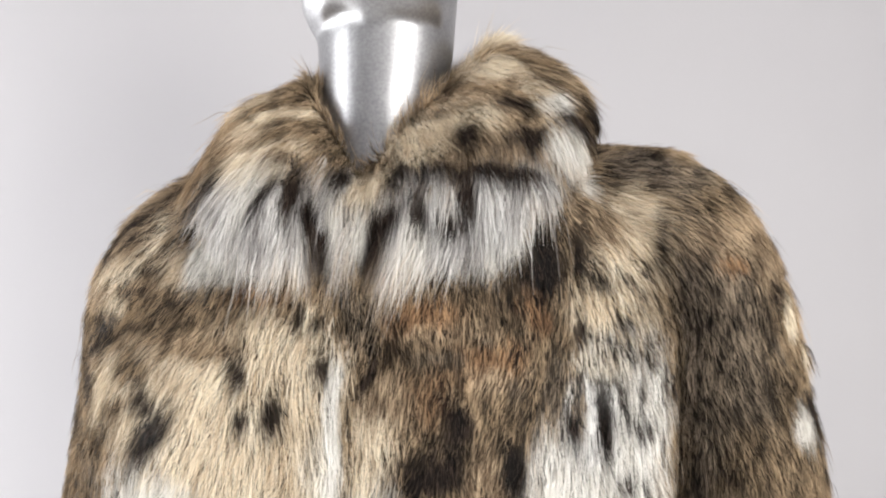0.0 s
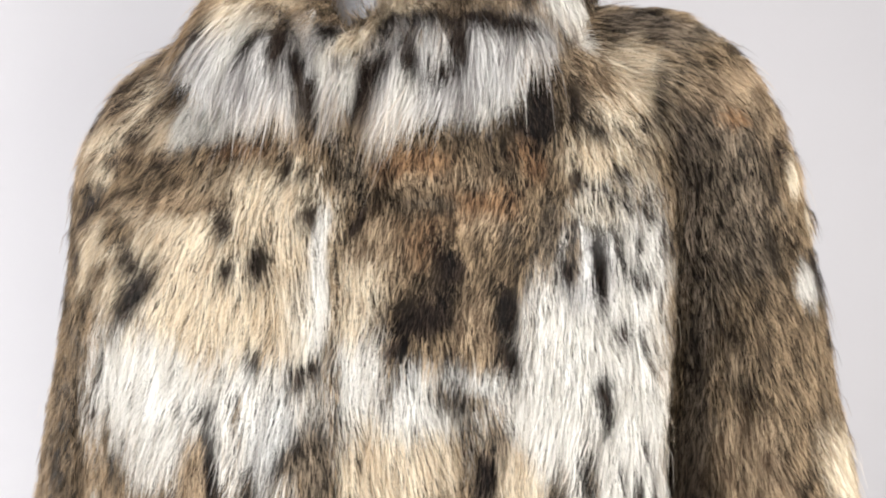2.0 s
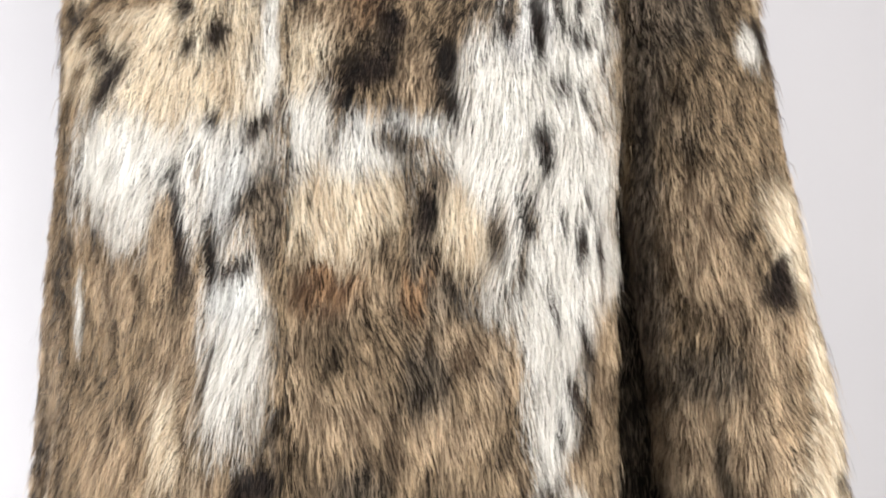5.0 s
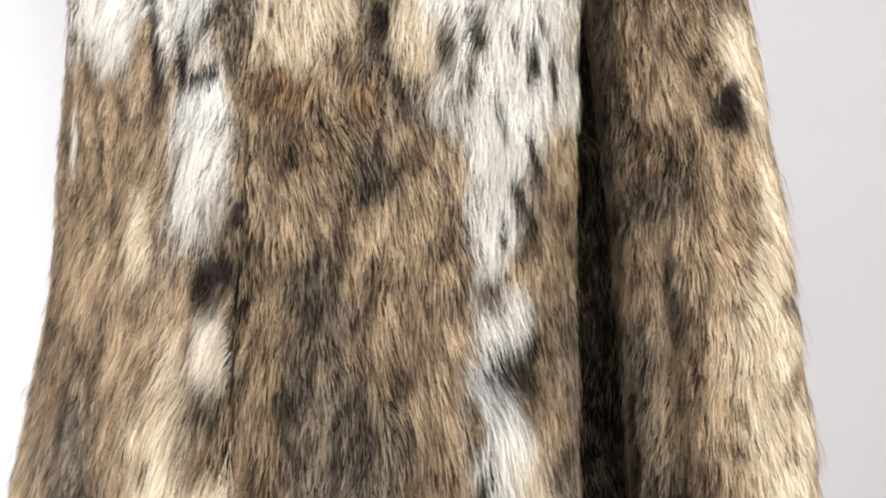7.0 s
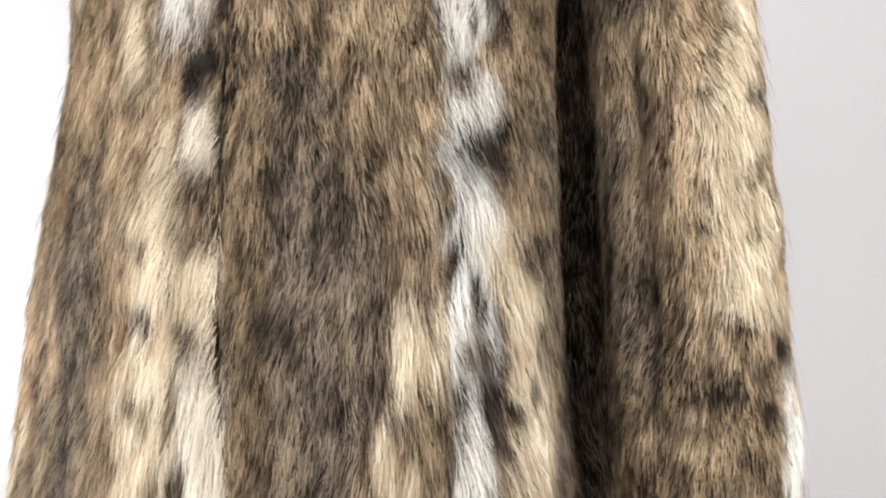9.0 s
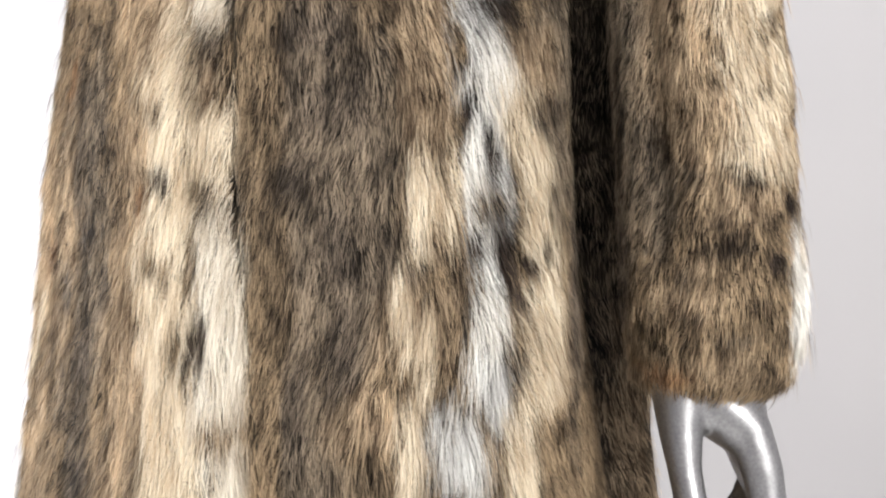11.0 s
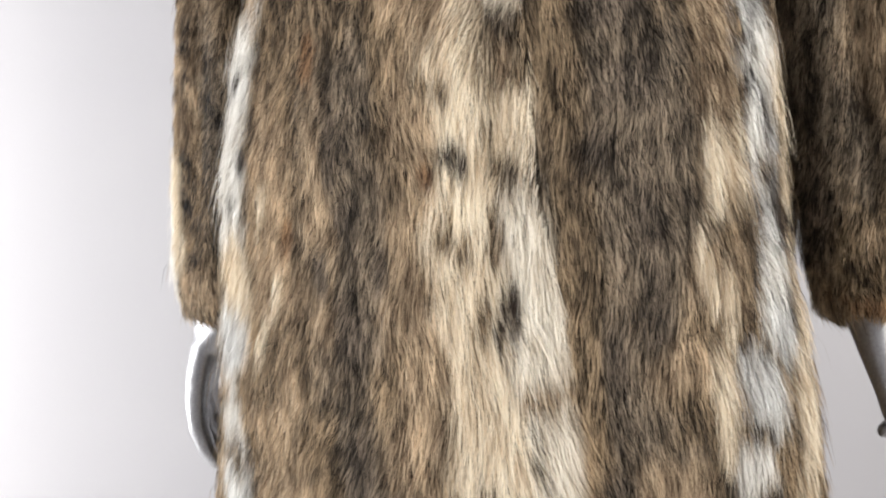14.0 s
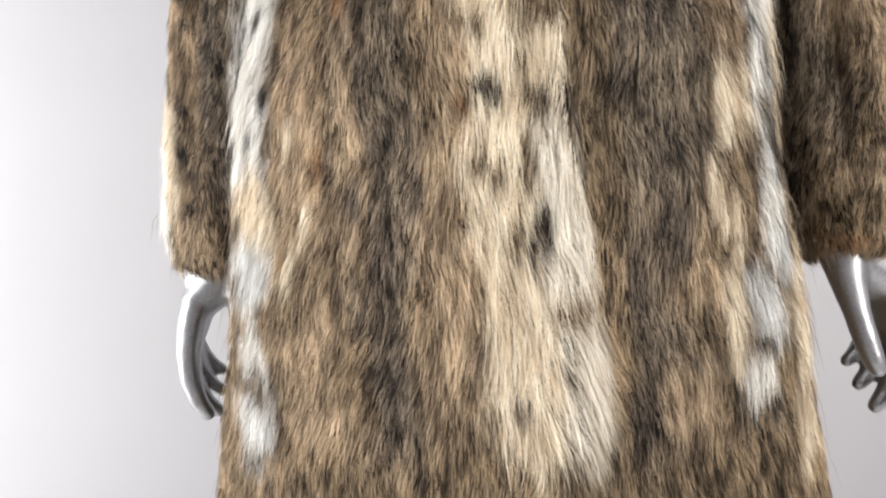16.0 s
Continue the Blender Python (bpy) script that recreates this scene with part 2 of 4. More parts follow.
patch("left_front", "cream", (-0.217, 1.541, 0.0123, 0.0134, 0))
patch("left_front", "rust", (-0.141, 1.516, 0.0203, 0.0066, 0))
patch("left_front", "brown", (-0.242, 1.459, 0.0151, 0.0086, -15), (-0.216, 1.283, 0.0096, 0.0151, 0), (-0.082, 0.995, 0.0142, 0.0097, 0))
patch("left_front", "tan", (-0.088, 1.01, 0.0076, 0.0168, 0), (-0.075, 0.755, 0.012, 0.0097, 0))
patch("left_front", "grey", (-0.058, 1.501, 0.0086, 0.0234, 0), (-0.074, 1.313, 0.0098, 0.0134, 0), (-0.082, 1.305, 0.013, 0.0103, 0), (-0.071, 1.277, 0.0072, 0.0219, 0), (-0.083, 1.037, 0.008, 0.017, 0))
patch("left_front", "smoke", (-0.223, 0.95, 0.0056, 0.0352, 0), (-0.216, 0.897, 0.0081, 0.0176, 0), (-0.237, 0.853, 0.0081, 0.0224, 0))
patch("left_front", "dark", (-0.12, 1.433, 0.0087, 0.0137, 10), (-0.216, 1.417, 0.0095, 0.0226, -30), (-0.145, 1.284, 0.004, 0.0405, 5), (-0.083, 1.124, 0.0148, 0.0114, 0))
patch("left_front", "brown", (-0.256, 1.431, 0.0118, 0.0086, 0), (-0.235, 1.311, 0.0045, 0.0164, 0))
patch("left_front", "white", (-0.249, 1.239, 0.0035, 0.0241, 0))
patch("left_front", "brown", (-0.087, 0.935, 0.0106, 0.0096, 0), (-0.103, 0.875, 0.0036, 0.0234, 0), (-0.113, 0.819, 0.0044, 0.0193, 0), (-0.349, 0.738, 0.0106, 0.0096, 0))
patch("left_front", "cream", (-0.288, 0.901, 0.0044, 0.0195, -10), (-0.28, 0.832, 0.0043, 0.0174, -10), (-0.299, 0.791, 0.0044, 0.0196, -10))
patch("left_front", "rust", (-0.264, 0.88, 0.0052, 0.0133, 0), (-0.237, 1.026, 0.0056, 0.0188, 0))
patch("left_front", "brown", (-0.131, 0.991, 0.0064, 0.0125, 0), (-0.127, 0.867, 0.0075, 0.0116, 0))
patch("left_front", "grey", (-0.068, 1.292, 0.0061, 0.0133, 0), (-0.309, 0.901, 0.0045, 0.0191, -20), (-0.347, 0.821, 0.0043, 0.0163, -10), (-0.082, 0.929, 0.0058, 0.0115, 0), (-0.119, 0.68, 0.0088, 0.0106, 0))
patch("left_front", "smoke", (-0.19, 0.856, 0.0068, 0.0165, 0))
patch("left_front", "dark", (-0.2, 1.579, 0.0053, 0.0159, -35), (-0.113, 1.546, 0.0052, 0.0185, 0), (-0.066, 1.534, 0.0042, 0.0219, 0), (-0.148, 1.462, 0.0089, 0.0103, 15), (-0.083, 1.464, 0.0066, 0.0107, 0), (-0.144, 1.427, 0.0071, 0.0092, -15), (-0.228, 1.436, 0.0106, 0.0083, -20), (-0.08, 1.362, 0.0143, 0.0058, 5))
patch("left_front", "dark", (-0.15, 1.312, 0.0031, 0.0215, 5), (-0.137, 1.277, 0.0034, 0.0247, 5), (-0.114, 1.277, 0.0041, 0.0164, 0), (-0.113, 1.265, 0.0039, 0.0172, 0), (-0.132, 0.937, 0.0082, 0.0091, 0), (-0.31, 0.946, 0.0042, 0.0162, -10), (-0.122, 0.936, 0.0054, 0.012, 0), (-0.092, 0.821, 0.0051, 0.0204, 0))
patch("left_front", "brown", (-0.177, 1.473, 0.0125, 0.0037, 0), (-0.206, 1.472, 0.011, 0.0038, 0), (-0.386, 1.122, 0.0054, 0.0063, 0), (-0.141, 0.874, 0.0046, 0.0117, 0), (-0.146, 0.995, 0.0065, 0.0085, 0), (-0.162, 1.033, 0.0043, 0.0104, 0))
patch("left_front", "rust", (-0.148, 0.923, 0.0059, 0.0099, 0))
patch("left_front", "brown", (-0.11, 0.81, 0.0049, 0.0098, 0))
patch("left_front", "grey", (-0.132, 1.249, 0.0038, 0.0114, 0), (-0.12, 1.181, 0.0033, 0.0141, -5), (-0.07, 1.151, 0.0025, 0.0135, 0), (-0.063, 0.907, 0.0039, 0.0142, 0), (-0.099, 0.878, 0.0036, 0.012, 0))
patch("left_front", "dark", (-0.168, 1.578, 0.0042, 0.011, -20), (-0.241, 1.536, 0.0183, 0.0032, 0), (-0.259, 1.52, 0.0186, 0.0033, 0), (-0.246, 1.492, 0.0143, 0.0031, 0), (-0.21, 1.51, 0.014, 0.0039, 0), (-0.272, 1.483, 0.0148, 0.0032, 20), (-0.106, 1.496, 0.0046, 0.0087, 0), (-0.291, 1.472, 0.0099, 0.0038, 20))
patch("left_front", "dark", (-0.291, 1.446, 0.0049, 0.0083, 0), (-0.245, 1.356, 0.0039, 0.0117, -20), (-0.251, 1.33, 0.004, 0.0118, -10), (-0.118, 1.368, 0.0047, 0.0081, 0), (-0.088, 1.354, 0.0062, 0.0079, -40), (-0.114, 1.202, 0.0027, 0.0141, -10), (-0.1, 0.816, 0.0025, 0.0199, 0), (-0.311, 1.02, 0.0038, 0.0124, -20))
patch("left_front", "dark", (-0.295, 0.976, 0.0036, 0.0139, 0), (-0.329, 0.988, 0.004, 0.0152, -20))
patch("left_front", "brown", (-0.137, 0.877, 0.004, 0.0063, 0))
patch("left_front", "grey", (-0.128, 1.333, 0.0029, 0.0103, -15))
patch("left_front", "dark", (-0.226, 1.556, 0.0106, 0.0028, 20), (-0.088, 1.494, 0.0075, 0.0043, 0), (-0.154, 1.333, 0.0095, 0.003, 30), (-0.101, 1.264, 0.0114, 0.0025, 5), (-0.097, 1.26, 0.0119, 0.0026, 10), (-0.33, 0.907, 0.0033, 0.0095, 0))
patch("right_front", "grey", (0.013, 0.943, 0.0642, 0.1775, 0))
patch("right_front", "white", (0.107, 1.346, 0.0545, 0.099, 0))
patch("right_front", "brown", (-0, 1.182, 0.0724, 0.0744, 0), (0.01, 1.478, 0.0727, 0.0456, 0))
patch("right_front", "grey", (-0.012, 0.713, 0.0319, 0.0848, 0))
patch("right_front", "white", (0.12, 1.423, 0.0395, 0.0567, 0), (0.13, 1.288, 0.0356, 0.0421, 0))
patch("right_front", "cream", (0.134, 1.556, 0.0371, 0.035, 0), (-0.131, 1.395, 0.0484, 0.026, 0))
patch("right_front", "white", (0.073, 1.334, 0.0335, 0.0322, 0))
patch("right_front", "tan", (-0.033, 1.265, 0.0302, 0.0312, 0))
patch("right_front", "white", (0.114, 1.238, 0.0277, 0.0503, 0))
patch("right_front", "ivory", (-0.079, 0.845, 0.0191, 0.0716, 0))
patch("right_front", "brown", (-0.036, 0.866, 0.0157, 0.0819, 0), (-0.04, 1.022, 0.0175, 0.0796, 0), (0.043, 1.073, 0.033, 0.035, 0))
patch("right_front", "tan", (0.081, 1.048, 0.0188, 0.0621, 0), (0.067, 0.835, 0.0229, 0.034, 0))
patch("right_front", "cool", (0.115, 1.061, 0.0147, 0.0709, 0), (0.117, 0.931, 0.0129, 0.0814, 0), (0.119, 0.817, 0.014, 0.0608, 0))
patch("right_front", "ivory", (-0.072, 0.692, 0.0204, 0.0532, 0))
patch("right_front", "brown", (-0.035, 0.725, 0.0121, 0.0891, 0))
patch("right_front", "grey", (0.162, 1.046, 0.0118, 0.0671, 0))
patch("right_front", "white", (0.015, 1.554, 0.0362, 0.0192, 0))
patch("right_front", "tan", (-0.039, 1.442, 0.0224, 0.0205, -20), (0.114, 1.571, 0.0271, 0.0247, 0))
patch("right_front", "cream", (0.121, 1.504, 0.0361, 0.0166, 0))
patch("right_front", "frost", (0.1, 1.431, 0.0176, 0.0262, 0))
patch("right_front", "rust", (0.005, 1.443, 0.0293, 0.0148, 0))
patch("right_front", "brown", (0.038, 1.432, 0.0216, 0.0257, 0))
patch("right_front", "white", (-0.049, 1.358, 0.0182, 0.0323, 0), (-0.016, 1.33, 0.0396, 0.0159, 20))
patch("right_front", "cream", (-0.037, 1.307, 0.0235, 0.0228, -30), (0.054, 1.291, 0.0172, 0.0263, 15))
patch("right_front", "brown", (0.005, 1.269, 0.0175, 0.0311, 0))
patch("right_front", "cream", (-0.033, 1.289, 0.0238, 0.0225, -30))
patch("right_front", "tan", (-0.029, 1.247, 0.0335, 0.0224, 0), (-0.055, 1.2, 0.013, 0.0379, 0), (-0.029, 1.165, 0.0293, 0.0195, 0), (0.039, 1.156, 0.0278, 0.0211, 0))
patch("right_front", "white", (0.11, 1.181, 0.0157, 0.0311, 0), (0.109, 1.131, 0.0132, 0.036, 0))
patch("right_front", "cream", (-0.08, 0.965, 0.017, 0.0364, 0))
patch("right_front", "tan", (0.081, 0.98, 0.0177, 0.027, 0), (0.081, 0.916, 0.0184, 0.023, 0))
patch("right_front", "white", (0.116, 1.095, 0.0167, 0.0262, 0), (0.126, 1.007, 0.0164, 0.026, 0), (0.119, 0.826, 0.0154, 0.029, 0))
patch("right_front", "cream", (0.149, 0.953, 0.0134, 0.0509, 12))
patch("right_front", "tan", (0.17, 0.796, 0.0109, 0.039, 0))
patch("right_front", "ivory", (-0.083, 0.869, 0.0134, 0.038, 0), (-0.075, 0.812, 0.0161, 0.0295, 0))
patch("right_front", "tan", (0.039, 0.77, 0.025, 0.0227, 0), (0.015, 0.681, 0.0247, 0.0278, 0))
patch("right_front", "cream", (0.064, 0.75, 0.0091, 0.0483, 0))
patch("right_front", "cool", (0.099, 0.744, 0.0186, 0.031, 15))
patch("right_front", "cream", (0.14, 0.726, 0.0096, 0.0461, 0))
# the strip at x 0.176 is dark pelt plus painted shade of the sleeve gap
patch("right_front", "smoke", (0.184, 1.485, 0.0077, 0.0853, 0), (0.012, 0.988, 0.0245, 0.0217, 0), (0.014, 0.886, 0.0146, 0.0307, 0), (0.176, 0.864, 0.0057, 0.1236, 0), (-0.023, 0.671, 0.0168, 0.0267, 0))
patch("right_front", "dark", (0.069, 1.533, 0.0156, 0.0336, -15))
patch("right_front", "white", (0.038, 1.555, 0.0201, 0.0152, 0))
patch("right_front", "cream", (-0.096, 1.478, 0.0195, 0.0195, 0))
patch("right_front", "white", (-0.074, 1.442, 0.0066, 0.0433, 0))
patch("right_front", "rust", (-0.017, 1.502, 0.0235, 0.0117, 0), (0.032, 1.472, 0.0224, 0.0113, 0))
patch("right_front", "cream", (-0.05, 1.422, 0.0144, 0.0239, -20))
patch("right_front", "brown", (0.017, 1.442, 0.0259, 0.0129, 0), (0.075, 1.479, 0.0115, 0.0306, 0))
patch("right_front", "ivory", (0.106, 1.467, 0.0203, 0.0115, 0), (-0.083, 1.389, 0.0097, 0.0331, 0))
patch("right_front", "white", (-0.073, 1.414, 0.0057, 0.0482, 0))
patch("right_front", "tan", (-0.04, 1.433, 0.0191, 0.0185, 0), (0.03, 1.391, 0.0174, 0.018, 0))
patch("right_front", "cream", (-0.047, 1.407, 0.0144, 0.0219, -15))
patch("right_front", "cool", (0.013, 1.355, 0.0321, 0.0099, 0))
patch("right_front", "cream", (-0.002, 1.305, 0.0195, 0.0175, 0))
patch("right_front", "rust", (-0.036, 1.249, 0.0182, 0.0138, 0))
patch("right_front", "cool", (-0.101, 1.243, 0.0148, 0.0148, 0))
patch("right_front", "cream", (0.055, 1.282, 0.016, 0.0224, 15))
patch("right_front", "tan", (0.075, 1.196, 0.0105, 0.0287, 0), (0.05, 1.213, 0.0211, 0.0143, 0))
patch("right_front", "brown", (-0.01, 1.218, 0.0218, 0.0161, 0))
patch("right_front", "tan", (0.153, 1.202, 0.0104, 0.0244, 0))
patch("right_front", "ivory", (-0.081, 1.07, 0.0123, 0.027, 0))
patch("right_front", "tan", (0.05, 1.093, 0.0154, 0.0234, 0), (0.046, 0.797, 0.0146, 0.015, 0))
patch("right_front", "white", (0.111, 0.942, 0.0095, 0.0255, 0))
patch("right_front", "cream", (0.151, 0.894, 0.0106, 0.0251, 10), (0.154, 0.839, 0.0127, 0.0251, 10))
patch("right_front", "tan", (0.151, 1.023, 0.0133, 0.0248, 0))
patch("right_front", "cream", (0.152, 0.791, 0.0145, 0.0196, 0))
patch("right_front", "ivory", (-0.075, 0.77, 0.0134, 0.0178, 0))
patch("right_front", "cream", (0.071, 0.918, 0.0071, 0.0325, 0))
patch("right_front", "white", (0.087, 0.687, 0.0184, 0.0196, 0))
patch("right_front", "cream", (0.134, 0.648, 0.0095, 0.0384, 0))
patch("right_front", "grey", (0.03, 1.192, 0.0136, 0.0241, 0), (-0.011, 1.12, 0.0211, 0.014, 0), (0.167, 0.952, 0.0081, 0.0467, 0))
patch("right_front", "smoke", (-0.002, 1.1, 0.0242, 0.0142, 0), (-0.005, 1.042, 0.0204, 0.0141, 0), (0.016, 0.811, 0.0127, 0.0302, 0), (-0.014, 0.771, 0.0082, 0.0358, 0))
patch("right_front", "dark", (-0.009, 1.401, 0.0239, 0.0123, 0), (-0.09, 1.112, 0.0121, 0.0189, 0), (0.126, 1.06, 0.0136, 0.0167, 20))
patch("right_front", "rust", (0.064, 1.501, 0.0079, 0.0155, 15))
patch("right_front", "tan", (0.036, 1.457, 0.0185, 0.0082, 0))
patch("right_front", "rust", (0.026, 1.247, 0.0108, 0.0172, 0), (-0.04, 1.252, 0.0092, 0.0145, 0))
patch("right_front", "brown", (-0.021, 1.193, 0.0111, 0.0135, 0))
patch("right_front", "tan", (0.147, 1.169, 0.0056, 0.0231, 0), (0.129, 1.126, 0.0113, 0.0184, 0))
patch("right_front", "cream", (0.096, 0.931, 0.0063, 0.0231, 0))
patch("right_front", "brown", (0.074, 0.866, 0.0139, 0.0084, 0), (0.063, 0.796, 0.0181, 0.0112, 0))
patch("right_front", "cool", (0.123, 0.793, 0.0141, 0.0151, 0))
patch("right_front", "tan", (-0.073, 0.752, 0.0125, 0.0098, 0))
patch("right_front", "cream", (0.057, 0.85, 0.0066, 0.0231, 0), (0.075, 0.812, 0.0056, 0.0279, 0))
patch("right_front", "grey", (-0.058, 1.501, 0.0085, 0.0235, 0), (0.075, 1.448, 0.0062, 0.0224, 0), (-0.076, 1.314, 0.011, 0.0135, 0), (-0.084, 1.307, 0.0126, 0.0104, 0), (-0.073, 1.277, 0.0073, 0.0221, 0), (0.04, 1.243, 0.0097, 0.0172, 0), (0.109, 1.106, 0.0101, 0.0143, 0), (-0.083, 1.037, 0.0073, 0.0171, 0))
patch("right_front", "grey", (0.062, 0.667, 0.0046, 0.0257, 0), (0.101, 0.661, 0.0083, 0.0216, 25))
patch("right_front", "smoke", (-0.02, 0.935, 0.012, 0.0148, 0))
patch("right_front", "dark", (0.073, 1.594, 0.0133, 0.0091, 0), (0.006, 1.425, 0.0135, 0.0117, 0), (0.009, 1.425, 0.0142, 0.0102, 0), (-0.016, 1.394, 0.0143, 0.013, 0), (-0.083, 1.124, 0.0135, 0.0115, 0), (0.126, 1.175, 0.0067, 0.0178, 20), (0.126, 0.88, 0.0067, 0.0256, 15))
patch("right_front", "tan", (-0.01, 1.487, 0.0192, 0.0046, 0), (0.025, 1.492, 0.0155, 0.0054, 0))
patch("right_front", "cream", (0.082, 0.922, 0.0046, 0.0145, 0), (0.092, 0.905, 0.0046, 0.0153, 0), (0.077, 0.833, 0.0045, 0.0151, 0))
patch("right_front", "brown", (0.09, 0.832, 0.0069, 0.0136, 0), (0.1, 0.968, 0.0035, 0.0213, 0))
patch("right_front", "white", (0.113, 0.896, 0.0074, 0.0154, 0))
patch("right_front", "brown", (0.06, 0.804, 0.0172, 0.0037, 0), (0.034, 0.745, 0.0149, 0.0054, 0))
patch("right_front", "grey", (-0.002, 1.47, 0.0168, 0.0038, 0), (0.092, 1.436, 0.0045, 0.0142, 0), (-0.069, 1.293, 0.007, 0.0134, 0), (0.016, 1.346, 0.0162, 0.0071, -20), (0.04, 1.319, 0.0065, 0.0099, 0), (0.026, 1.274, 0.0038, 0.0167, 0), (0.076, 1.285, 0.0057, 0.017, 0), (0.03, 1.287, 0.004, 0.018, 0))
patch("right_front", "grey", (0.119, 0.915, 0.0084, 0.0124, 0), (0.134, 0.807, 0.0049, 0.0176, 15), (0.032, 0.706, 0.0189, 0.0041, 0), (0.115, 0.764, 0.0048, 0.0219, 25), (0.095, 0.713, 0.0144, 0.0056, 0))
patch("right_front", "dark", (0.043, 1.579, 0.0117, 0.009, 0), (-0.084, 1.463, 0.0071, 0.0108, 0), (0.109, 1.427, 0.0052, 0.0207, 5), (0.05, 1.403, 0.0075, 0.0152, 0), (-0.081, 1.362, 0.014, 0.0058, 5), (-0.002, 1.393, 0.0144, 0.0065, 0), (0.049, 1.372, 0.0076, 0.0115, 0), (0.108, 1.424, 0.0047, 0.018, 5))
patch("right_front", "dark", (0.109, 1.347, 0.0065, 0.0118, 0), (0.096, 1.292, 0.0047, 0.017, 0), (0.137, 1.275, 0.0041, 0.0178, -5), (0.135, 1.209, 0.004, 0.0175, 15), (0.133, 1.049, 0.0085, 0.0088, 20), (0.12, 0.953, 0.0037, 0.021, 5), (0.137, 0.851, 0.0045, 0.0148, 20))
patch("right_front", "white", (0.112, 1.598, 0.0069, 0.0085, 0))
patch("right_front", "cream", (0.064, 0.823, 0.0045, 0.0113, 0))
patch("right_front", "brown", (0.081, 0.993, 0.0105, 0.0035, 0), (0.1, 1.026, 0.0035, 0.0156, 0))
patch("right_front", "grey", (0.047, 1.453, 0.0049, 0.0082, 0), (0.099, 1.296, 0.0032, 0.0166, 10), (-0.072, 1.151, 0.0025, 0.0137, 0), (0.078, 1.193, 0.0032, 0.0165, 0), (0.092, 1.258, 0.0026, 0.014, 0), (-0.066, 0.908, 0.004, 0.0143, 0), (0.1, 0.833, 0.0034, 0.0144, 0), (-0.081, 0.928, 0.0051, 0.0116, 0))
# the spot at -0.054, 1.456 paints the gap shadow of the front closing
patch("right_front", "dark", (-0.041, 1.529, 0.0057, 0.0099, 0), (0.002, 1.537, 0.0042, 0.0119, 0), (-0.054, 1.456, 0.004, 0.0132, -20), (0.106, 1.528, 0.0123, 0.004, -20), (0.097, 1.545, 0.0038, 0.0152, 0), (0.118, 1.522, 0.0106, 0.0032, -25), (0.159, 1.538, 0.0096, 0.0037, 35), (0.145, 1.523, 0.0211, 0.0024, -35))
patch("right_front", "dark", (0.133, 1.495, 0.0083, 0.0048, -20), (0.111, 1.483, 0.0157, 0.0023, -15), (0.095, 1.489, 0.0045, 0.0085, 0), (0.105, 1.457, 0.0196, 0.0023, -20), (0.125, 1.44, 0.0032, 0.0138, 25), (0.123, 1.471, 0.0157, 0.0023, -15), (0.159, 1.449, 0.0025, 0.0144, 0), (-0.09, 1.352, 0.0058, 0.008, -40))
patch("right_front", "dark", (-0.023, 1.375, 0.0069, 0.0086, -15), (0.049, 1.4, 0.0055, 0.0101, 0), (0.086, 1.425, 0.0056, 0.0104, 0), (0.125, 1.437, 0.0036, 0.0122, 20), (0.033, 1.3, 0.0044, 0.0133, 0), (0.125, 1.387, 0.0061, 0.0075, 15), (0.136, 1.274, 0.0036, 0.0105, 10), (0.169, 1.45, 0.003, 0.0113, 0))
patch("right_front", "dark", (0.111, 1.332, 0.0057, 0.0105, 0), (0.114, 1.151, 0.0027, 0.0131, 0), (0.151, 1.27, 0.0025, 0.0222, 0), (0.104, 0.984, 0.0041, 0.014, 0), (0.108, 0.889, 0.0048, 0.01, 0), (0.153, 0.976, 0.0088, 0.0041, -40))
patch("right_front", "grey", (0.029, 1.483, 0.0066, 0.0034, 0), (0.037, 1.367, 0.0053, 0.005, 0), (0.067, 0.869, 0.0075, 0.0034, 0))
patch("right_front", "dark", (0.145, 1.47, 0.0101, 0.0024, -40), (0.089, 1.457, 0.0089, 0.0023, 10), (0.137, 1.424, 0.0024, 0.01, 20), (0.14, 1.447, 0.0024, 0.0085, 0), (0.142, 1.376, 0.002, 0.0107, 20), (0.144, 1.307, 0.0024, 0.0107, 15), (0.122, 1.289, 0.0023, 0.0103, 10), (0.157, 1.409, 0.0021, 0.0087, 10))
patch("right_front", "dark", (0.114, 1.235, 0.002, 0.0142, 10), (0.144, 0.873, 0.0029, 0.0103, 20), (0.154, 0.879, 0.0026, 0.0082, 15), (0.148, 1.505, 0.0084, 0.002, -30), (0.145, 1.42, 0.0024, 0.007, 15), (0.151, 1.361, 0.002, 0.0085, 20))
patch("sleeve_r", "brown", (0.227, 1.229, 0.0381, 0.0921, 0))
patch("sleeve_r", "grey", (0.206, 1.485, 0.036, 0.0854, 0), (0.217, 1.004, 0.0204, 0.14, 0))
patch("sleeve_r", "brown", (0.237, 1.377, 0.0385, 0.0516, 0))
patch("sleeve_r", "tan", (0.239, 1.137, 0.0403, 0.0395, 0), (0.262, 1.082, 0.033, 0.0534, 0), (0.272, 0.998, 0.0368, 0.0648, 0))
patch("sleeve_r", "brown", (0.266, 0.878, 0.0471, 0.0461, 0), (0.265, 0.814, 0.0474, 0.0341, 0))
patch("sleeve_r", "grey", (0.205, 1.429, 0.0305, 0.0645, 0))
patch("sleeve_r", "cream", (0.14, 1.556, 0.0311, 0.0362, 0))
patch("sleeve_r", "tan", (0.214, 1.289, 0.0281, 0.034, 0))
patch("sleeve_r", "cream", (0.304, 1.06, 0.0231, 0.0574, 0), (0.314, 0.978, 0.0232, 0.0528, 0))
